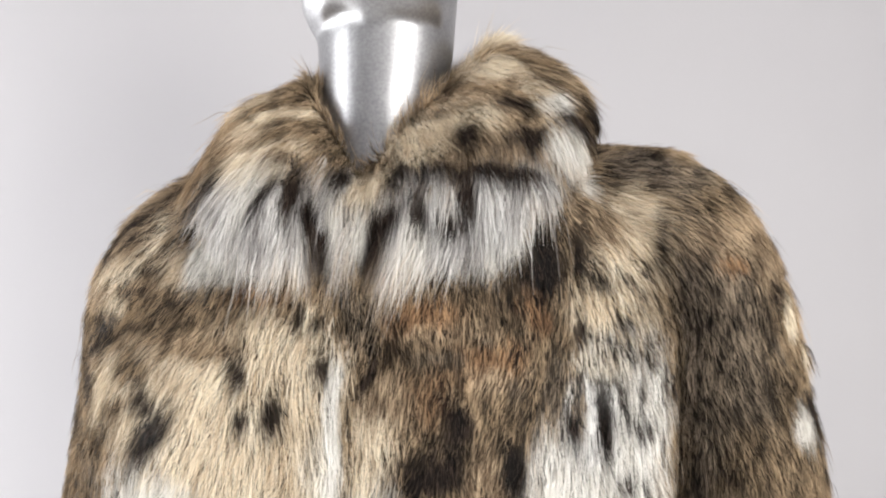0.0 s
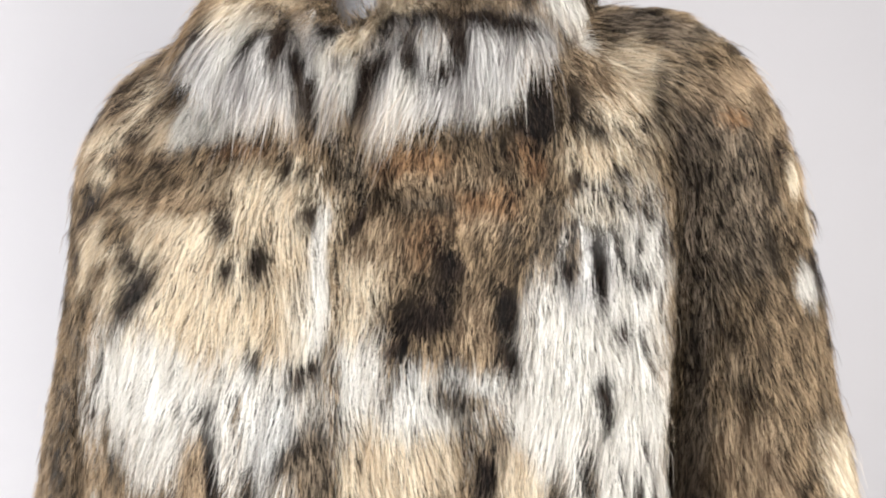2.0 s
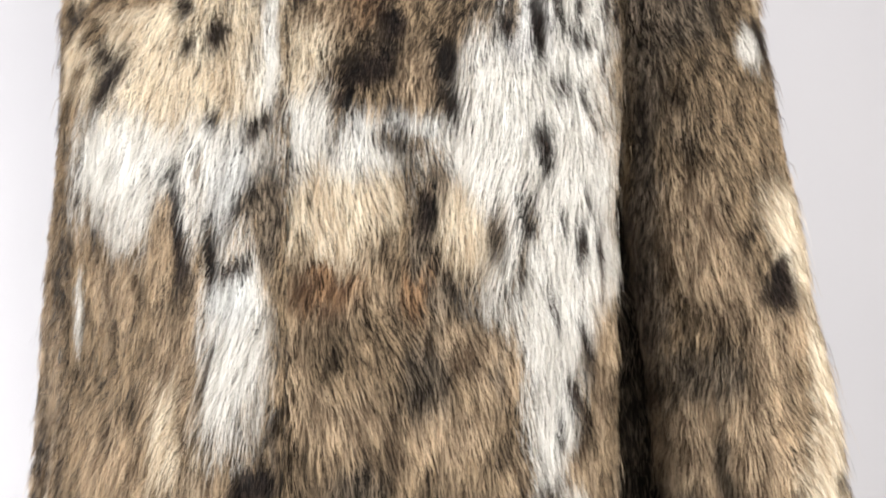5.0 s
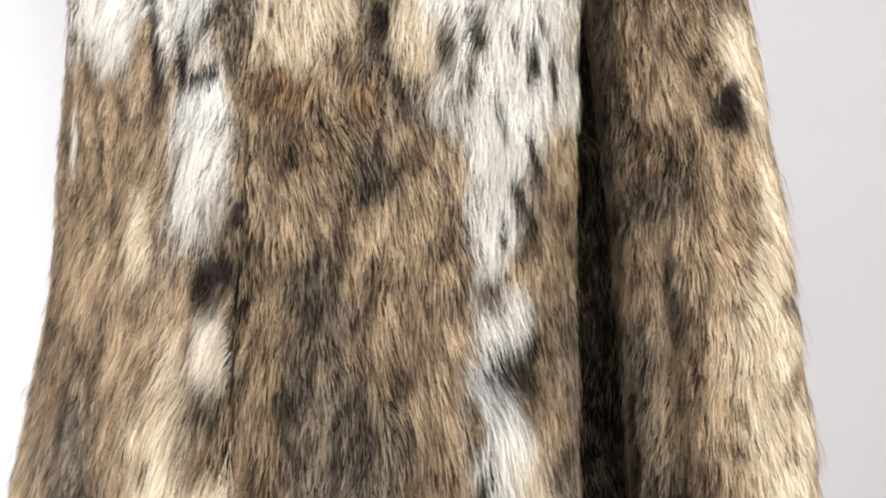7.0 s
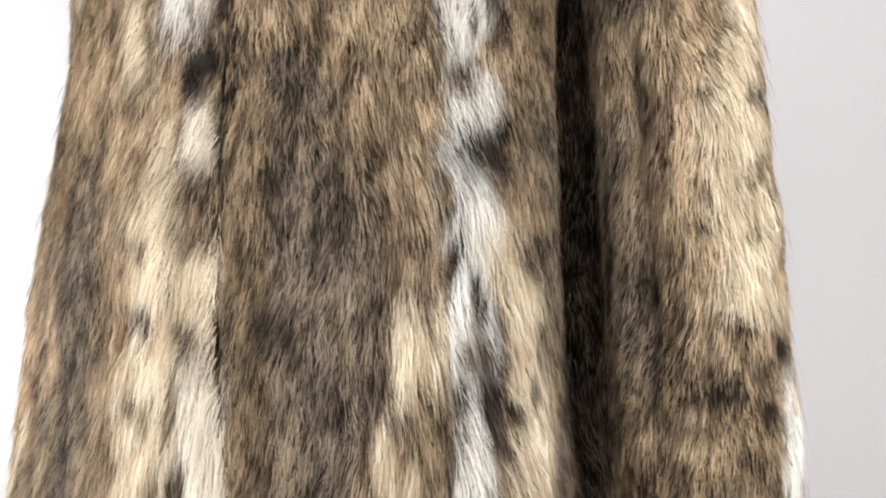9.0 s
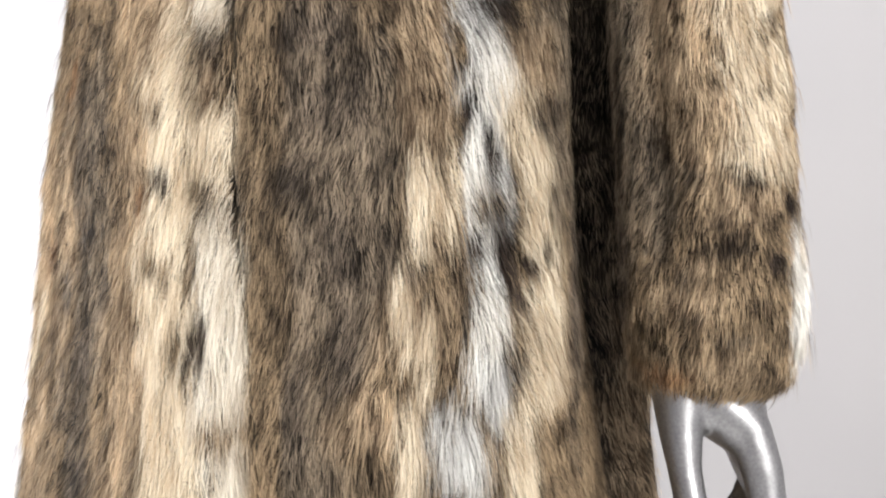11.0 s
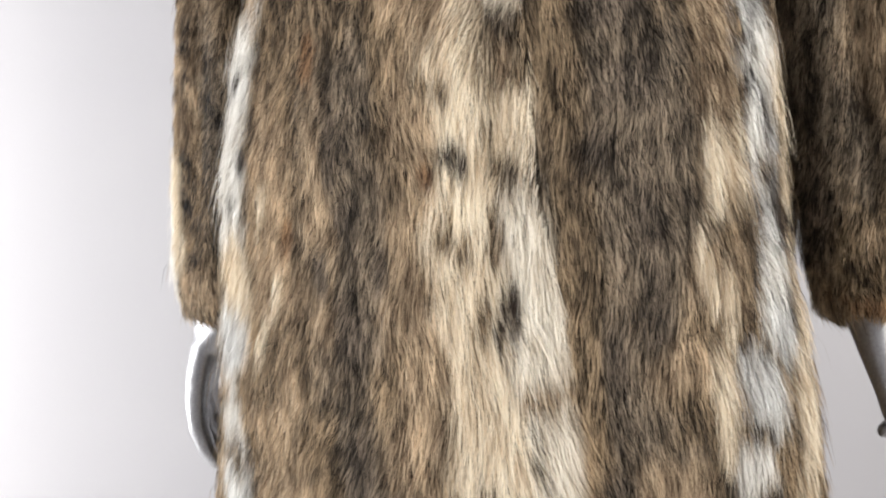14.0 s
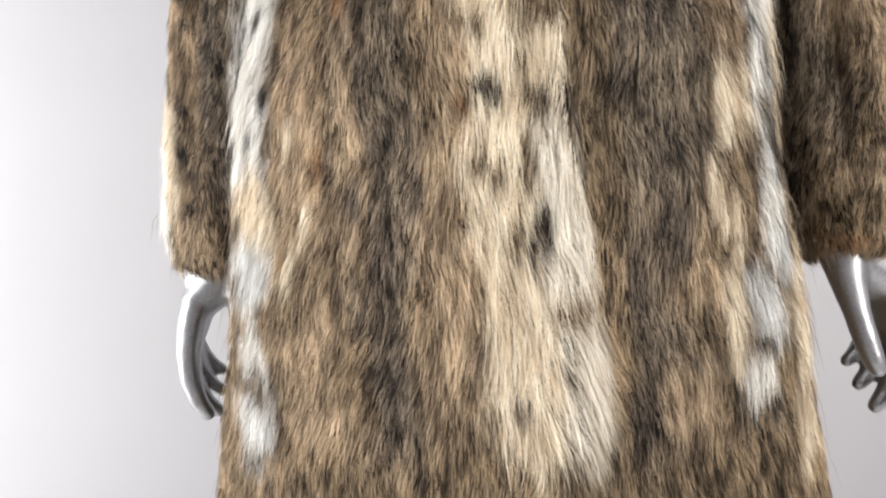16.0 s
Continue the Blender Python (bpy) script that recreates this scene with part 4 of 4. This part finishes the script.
def fur(name, fn, count, parent, where, length, width, seed, lift=0.40, lock=0.007, long_at=None, keep=None, label=""):
    """Hair as thin tapered blades of three faces, leaning down the pelt and drawn together in locks."""
    rng = np.random.default_rng(seed)
    g = 140
    u0, v0 = np.meshgrid(np.linspace(0, 1, g), np.linspace(0, 1, g), indexing="ij")
    P = fn(u0, v0)
    DU, DV = np.gradient(P, axis=0), np.gradient(P, axis=1)
    N = np.cross(DU, DV)
    area = np.linalg.norm(N, axis=-1)
    N /= area[..., None] + 1e-12
    if (N * (P - P.mean((0, 1)))).sum() < 0:
        N = -N
    # roots by area
    prob = area.copy()
    if keep is not None:
        prob = prob * keep(P, N)
    prob = prob[:-1, :-1].ravel()
    cell = rng.choice(len(prob), count, p=prob / prob.sum())
    u = (cell // (g - 1) + rng.random(count)) / (g - 1)
    v = (cell % (g - 1) + rng.random(count)) / (g - 1)
    p, n, d = sample(P, u, v), sample(N, u, v), sample(DV, u, v)
    n /= np.linalg.norm(n, axis=1, keepdims=True) + 1e-9
    down = d / (np.linalg.norm(d, axis=1, keepdims=True) + 1e-9)
    down = down + np.array([0, 0, -0.25])
    down -= n * (down * n).sum(1, keepdims=True)
    down /= np.linalg.norm(down, axis=1, keepdims=True) + 1e-9
    side = np.cross(down, n)
    # locks: cells over the pelt, longer along the hair
    ln = p[:, 2] * 1.0
    ac = (p * side).sum(1) * 0 + np.arctan2(p[:, 0] + 0.05 if where in ("left_front", "right_front", "back", "collar") else p[:, 0] - p[:, 0].mean(), 0.75 - p[:, 1]) * 0.2 + p[:, 0] * 0.4
    warp = 0.004 * np.sin(ln * 140) + 0.003 * np.sin(ln * 310 + ac * 90)
    ia = np.floor((ac + warp) / lock).astype(np.int64)
    off = ((ia * 7919) % 97) / 97.0
    il = np.floor(ln / (lock * 3.2) + off).astype(np.int64)
    key = (ia * 73856093) ^ (il * 19349663)
    clump = ((key * 2654435761) % 1000003) / 1000003.0
    clump = np.abs(clump)
    ja, jl = np.floor((ac + warp * 2) / (lock * 2.6)).astype(np.int64), np.floor(ln / (lock * 5.5) + off * 0.7).astype(np.int64)
    tuft = np.abs((((ja * 83492791) ^ (jl * 29349667)) * 2654435761 % 1000003) / 1000003.0)
    centre = ((ia + 0.5) * lock - (ac + warp))
    rnd = rng.random(count)
    L = length * (0.6 + 0.55 * rng.random(count)) * (0.8 + 0.4 * clump)
    L = L * np.where(rng.random(count) < 0.025, 1.7, 1.0)
    if long_at is not None:
        L = L * long_at(p)
    pale = pelt_tones(where, p[:, 0], p[:, 2] - 0.02, rnd, clump)[0][:, 1]
    L = L * (0.30 + 0.72 * np.clip(pale, 0, 0.95) ** 1.4)
    fine = np.clip(1.15 - pale, 0.3, 1.0)
    swirl = 0.20 * np.sin(p[:, 0] * 23 + p[:, 2] * 9) + 0.16 * np.sin(p[:, 2] * 41 - p[:, 0] * 17) + 0.25 * (clump - 0.5) + 0.30 * (tuft - 0.5) + rng.normal(0, 0.11, count) * (0.7 + 1.3 * fine) + 0.30 * value_noise(p[:, 0], p[:, 2], 0.016, 0.024, 11)
    up = lift * (0.35 + 1.1 * rng.random(count)) + 0.14 * (clump - 0.5) + 0.16 * (tuft - 0.5) + 0.10 * fine
    d0 = down + n * up[:, None] + side * swirl[:, None]
    d0 /= np.linalg.norm(d0, axis=1, keepdims=True)
    pull = np.clip(centre, -lock, lock)[:, None] * side * 0.55
    p1 = p + d0 * (L * 0.5)[:, None] + pull * 0.4
    d1 = d0 + down * 0.35 - n * (up * 0.55)[:, None] + np.array([0, 0, -0.12])
    d1 /= np.linalg.norm(d1, axis=1, keepdims=True)
    p2 = p1 + d1 * (L * 0.5)[:, None] + pull * 0.6
    p0 = p - n * 0.002
    roll = rng.normal(0, 0.8, count)[:, None]
    wv = (side * np.cos(roll) + n * np.sin(roll)) * (width * (0.45 + 0.8 * rng.random(count)) * (1.18 - 0.38 * fine))[:, None] * 0.5
    V = np.stack([p0 - wv, p0 + wv, p1 - wv * 0.9, p1 + wv * 0.9, p2], 1).reshape(-1, 3).astype(np.float32)
    mid = p1 * 0.92 + p2 * 0.08
    mot = mottle(mid[:, 0] + 0.4 * (0.7 - mid[:, 1]), mid[:, 2])
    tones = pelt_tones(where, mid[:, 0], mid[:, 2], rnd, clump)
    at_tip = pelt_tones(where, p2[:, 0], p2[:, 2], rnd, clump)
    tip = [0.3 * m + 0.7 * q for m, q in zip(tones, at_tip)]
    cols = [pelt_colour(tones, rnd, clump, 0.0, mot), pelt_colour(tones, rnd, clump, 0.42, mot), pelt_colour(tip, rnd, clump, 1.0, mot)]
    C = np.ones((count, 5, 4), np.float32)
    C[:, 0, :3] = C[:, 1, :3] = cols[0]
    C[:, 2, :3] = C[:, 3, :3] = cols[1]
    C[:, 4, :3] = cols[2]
    base = (np.arange(count) * 5)[:, None]
    loops = (base + np.array([[0, 1, 3, 2, 2, 3, 4]])).ravel().astype(np.int32)
    me = bpy.data.meshes.new(name)
    me.vertices.add(count * 5)
    me.vertices.foreach_set("co", V.ravel())
    me.loops.add(count * 7)
    me.loops.foreach_set("vertex_index", loops)
    me.polygons.add(count * 2)
    starts = (np.arange(count) * 7)[:, None] + np.array([[0, 4]])
    me.polygons.foreach_set("loop_start", starts.ravel().astype(np.int32))
    me.update(calc_edges=True)
    at = me.attributes.new("pelt", "FLOAT_COLOR", "POINT")
    at.data.foreach_set("color", C.ravel())
    me.materials.append(FUR)
    me.validate()
    ob = new(name, me)
    ob.parent = parent
    tagged(ob, label or "soft straight fur hair", kind="stuff")
    return ob


# ---- the coat ----
coat = tagged(new("fur_coat"), "long spotted lynx fur coat, cream, white and brown, on a mannequin", "coat")


def facing(P, N):
    """Hair is thick on the fronts and sides, thin at the back that stands to the wall."""
    return np.where(N[..., 1] < 0.25, 1.0, np.where(N[..., 1] < 0.5, 0.4, 0.06)) * np.where(P[..., 2] < 0.42, 0.35, 1.0)


def collar_long(p):
    return 0.75 + 0.50 * np.clip((1.66 - p[:, 2]) / 0.08, 0, 1)


def body_long(p):
    return 0.8 + 0.35 * np.clip((1.35 - p[:, 2]) / 0.3, 0, 1)


DENSE = 1.42
for name, fn, count, where, nu, nv, length, lf, label in (
    ("left_front_panel", grid_left, 150000, "left_front", 40, 90, 0.034, body_long, "pale cream pelts with dark spots and a white front edge"),
    ("right_front_panel", grid_right, 170000, "right_front", 40, 90, 0.034, body_long, "grizzled brown pelts with a white spotted strip"),
    ("back_panel", grid_back, 22000, "back", 40, 60, 0.032, None, "plain grizzled brown pelts"),
    ("right_sleeve", grid_sleeve_r, 115000, "sleeve_r", 48, 70, 0.030, None, "grey brown pelts with tan cross bands"),
    ("left_sleeve", grid_sleeve_l, 60000, "sleeve_l", 48, 70, 0.030, None, "brown pelts with dark spots and pale edges"),
    ("left_collar", collar_side(-1), 45000, "collar", 50, 30, 0.042, collar_long, "tan and white long-haired collar"),
    ("right_collar", collar_side(1), 50000, "collar", 50, 30, 0.042, collar_long, "tan and white long-haired collar"),
):
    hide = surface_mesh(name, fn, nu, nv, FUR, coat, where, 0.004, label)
    fur("fur", fn, int(count * DENSE), hide, where, length, 0.00055, len(name) * 7 + count % 97, long_at=lf, keep=facing)


# ---- the mannequin: one plain silver mesh ----
def ring_tube(bm, rows, n=24, cap=True):
    """Rings along rows of (centre, radius across, radius deep)."""
    rings = []
    for k, (c, ra, rb) in enumerate(rows):
        a = Vector(rows[max(k - 1, 0)][0])
        b = Vector(rows[min(k + 1, len(rows) - 1)][0])
        d = (b - a).normalized()
        ref = Vector((0, 1, 0)) if abs(d.y) < 0.8 else Vector((0, 0, 1))
        side = d.cross(ref).normalized()
        deep = side.cross(d)
        rings.append([bm.verts.new(Vector(c) + side * ra * math.cos(2 * math.pi * i / n) + deep * rb * math.sin(2 * math.pi * i / n)) for i in range(n)])
    for r0, r1 in zip(rings, rings[1:]):
        for i in range(n):
            bm.faces.new((r0[i], r0[(i + 1) % n], r1[(i + 1) % n], r1[i]))
    if cap:
        bm.faces.new(rings[0])
        bm.faces.new(list(reversed(rings[-1])))


def finger(bm, pts, r0, r1):
    n = len(pts)
    rows = [(p, r0 + (r1 - r0) * i / (n - 1), (r0 + (r1 - r0) * i / (n - 1)) * 0.92) for i, p in enumerate(pts)]
    end = Vector(pts[-1]) + (Vector(pts[-1]) - Vector(pts[-2])).normalized() * r1 * 0.8
    mid = Vector(pts[-1]) + (Vector(pts[-1]) - Vector(pts[-2])).normalized() * r1 * 0.55
    rows += [(mid, r1 * 0.75, r1 * 0.7), (end, r1 * 0.3, r1 * 0.3)]
    ring_tube(bm, rows, 12)


def palm_and_fingers(bm, m):
    """A relaxed hand seen from its thumb: thumb in front, four fingers curling in under the palm."""
    b2 = bmesh.new()
    ring_tube(b2, [((0.279, 0.618, 0.86), 0.027, 0.025), ((0.279, 0.612, 0.81), 0.031, 0.028), ((0.279, 0.608, 0.787), 0.038, 0.031), ((0.284, 0.606, 0.766), 0.041, 0.030),
                   ((0.296, 0.605, 0.747), 0.031, 0.030), ((0.309, 0.606, 0.724), 0.0185, 0.034), ((0.314, 0.606, 0.702), 0.0150, 0.033), ((0.315, 0.606, 0.685), 0.009, 0.026)], 28)
    finger(b2, [(0.306, 0.588, 0.742), (0.316, 0.581, 0.708), (0.320, 0.575, 0.678), (0.319, 0.570, 0.648), (0.311, 0.567, 0.622), (0.302, 0.567, 0.608)], 0.0180, 0.0092)
    finger(b2, [(0.309, 0.604, 0.735), (0.321, 0.601, 0.702), (0.325, 0.597, 0.670), (0.319, 0.594, 0.640), (0.306, 0.592, 0.616), (0.294, 0.591, 0.604)], 0.0160, 0.0090)
    finger(b2, [(0.309, 0.621, 0.733), (0.321, 0.621, 0.702), (0.322, 0.619, 0.673), (0.314, 0.616, 0.648), (0.301, 0.614, 0.630), (0.291, 0.613, 0.622)], 0.0150, 0.0085)
    finger(b2, [(0.307, 0.637, 0.731), (0.318, 0.637, 0.706), (0.319, 0.635, 0.684), (0.311, 0.633, 0.665), (0.299, 0.631, 0.650), (0.289, 0.630, 0.643)], 0.0130, 0.0078)
    thumb = (((0.264, 0.602, 0.795), 0.026), ((0.257, 0.593, 0.768), 0.0245), ((0.2555, 0.581, 0.738), 0.0175), ((0.2575, 0.571, 0.710), 0.0132), ((0.262, 0.563, 0.682), 0.0126), ((0.267, 0.557, 0.661), 0.0108), ((0.270, 0.554, 0.651), 0.0075), ((0.271, 0.553, 0.647), 0.003))
    ring_tube(b2, [(c, r, r * 0.95) for c, r in thumb], 20)
    ring_tube(b2, [((0.250, 0.598, 0.782), 0.012, 0.012), ((0.262, 0.596, 0.774), 0.023, 0.022), ((0.284, 0.595, 0.757), 0.026, 0.023), ((0.304, 0.591, 0.740), 0.021, 0.020), ((0.311, 0.588, 0.726), 0.012, 0.013)], 20)
    b2.transform(m)
    me = bpy.data.meshes.new("tmp")
    b2.to_mesh(me)
    b2.free()
    bm.from_mesh(me)
    bpy.data.meshes.remove(me)


def mannequin():
    bm = bmesh.new()
    # neck and head
    ring_tube(bm, [((-0.052, 0.70, 1.50), 0.10, 0.07), ((-0.052, 0.69, 1.56), 0.080, 0.065), ((-0.054, 0.685, 1.605), 0.058, 0.054), ((-0.055, 0.682, 1.65), 0.052, 0.052), ((-0.053, 0.680, 1.69), 0.0545, 0.054),
                   ((-0.050, 0.680, 1.73), 0.059, 0.058), ((-0.049, 0.684, 1.78), 0.062, 0.062), ((-0.049, 0.69, 1.83), 0.060, 0.062)], 40)
    ring_tube(bm, [((-0.062, 0.635, 1.740), 0.014, 0.014), ((-0.061, 0.635, 1.742), 0.040, 0.036), ((-0.060, 0.642, 1.751), 0.058, 0.062), ((-0.056, 0.655, 1.776), 0.068, 0.080), ((-0.053, 0.666, 1.82), 0.074, 0.090),
                   ((-0.05, 0.675, 1.87), 0.076, 0.094), ((-0.05, 0.682, 1.91), 0.072, 0.088), ((-0.05, 0.684, 1.945), 0.055, 0.066), ((-0.05, 0.685, 1.965), 0.025, 0.03)], 40)
    # trunk and legs inside the coat, down to the stand
    ring_tube(bm, [((-0.03, 0.675, 1.60), 0.05, 0.05), ((-0.03, 0.672, 1.54), 0.15, 0.07), ((-0.035, 0.67, 1.42), 0.14, 0.085), ((-0.045, 0.67, 1.2), 0.105, 0.08), ((-0.05, 0.67, 1.0), 0.15, 0.09), ((-0.055, 0.67, 0.88), 0.155, 0.09), ((-0.055, 0.67, 0.8), 0.10, 0.08)], 24)
    for s in (-1, 1):
        ring_tube(bm, [((-0.055 + s * 0.075, 0.67, 0.92), 0.07, 0.075), ((-0.055 + s * 0.072, 0.67, 0.55), 0.05, 0.055), ((-0.055 + s * 0.07, 0.685, 0.35), 0.045, 0.05), ((-0.055 + s * 0.07, 0.69, 0.12), 0.03, 0.034), ((-0.055 + s * 0.07, 0.68, 0.055), 0.034, 0.05), ((-0.055 + s * 0.07, 0.65, 0.012), 0.04, 0.10)], 16)
    ring_tube(bm, [((-0.055, 0.67, 0.0), 0.19, 0.19), ((-0.055, 0.67, 0.010), 0.19, 0.19), ((-0.055, 0.67, 0.014), 0.185, 0.185)], 48)
    # arms inside the sleeves
    ring_tube(bm, [((0.13, 0.67, 1.54), 0.045, 0.05), ((0.215, 0.655, 1.48), 0.045, 0.048), ((0.25, 0.655, 1.25), 0.036, 0.04), ((0.275, 0.64, 1.0), 0.032, 0.034), ((0.283, 0.615, 0.80), 0.026, 0.024)], 20)
    ring_tube(bm, [((-0.16, 0.69, 1.54), 0.045, 0.05), ((-0.24, 0.71, 1.46), 0.045, 0.048), ((-0.29, 0.775, 1.25), 0.036, 0.04), ((-0.347, 0.835, 1.0), 0.032, 0.034), ((-0.372, 0.852, 0.85), 0.026, 0.024)], 20)
    palm_and_fingers(bm, Matrix())
    palm_and_fingers(bm, Matrix.Translation((-0.103, 0.236, -0.004)) @ Matrix.Diagonal((-1, 1, 1, 1)))
    ob = link_bm("mannequin", bm, SILVER)
    skin = ob.modifiers.new("skin", "REMESH")
    skin.mode, skin.voxel_size, skin.use_smooth_shade = "VOXEL", 0.003, True
    soften = ob.modifiers.new("soften", "SMOOTH")
    soften.factor, soften.iterations = 0.5, 7
    return tagged(ob, "glossy silver display mannequin standing on a round base, wearing the coat", "mannequin")


mannequin()
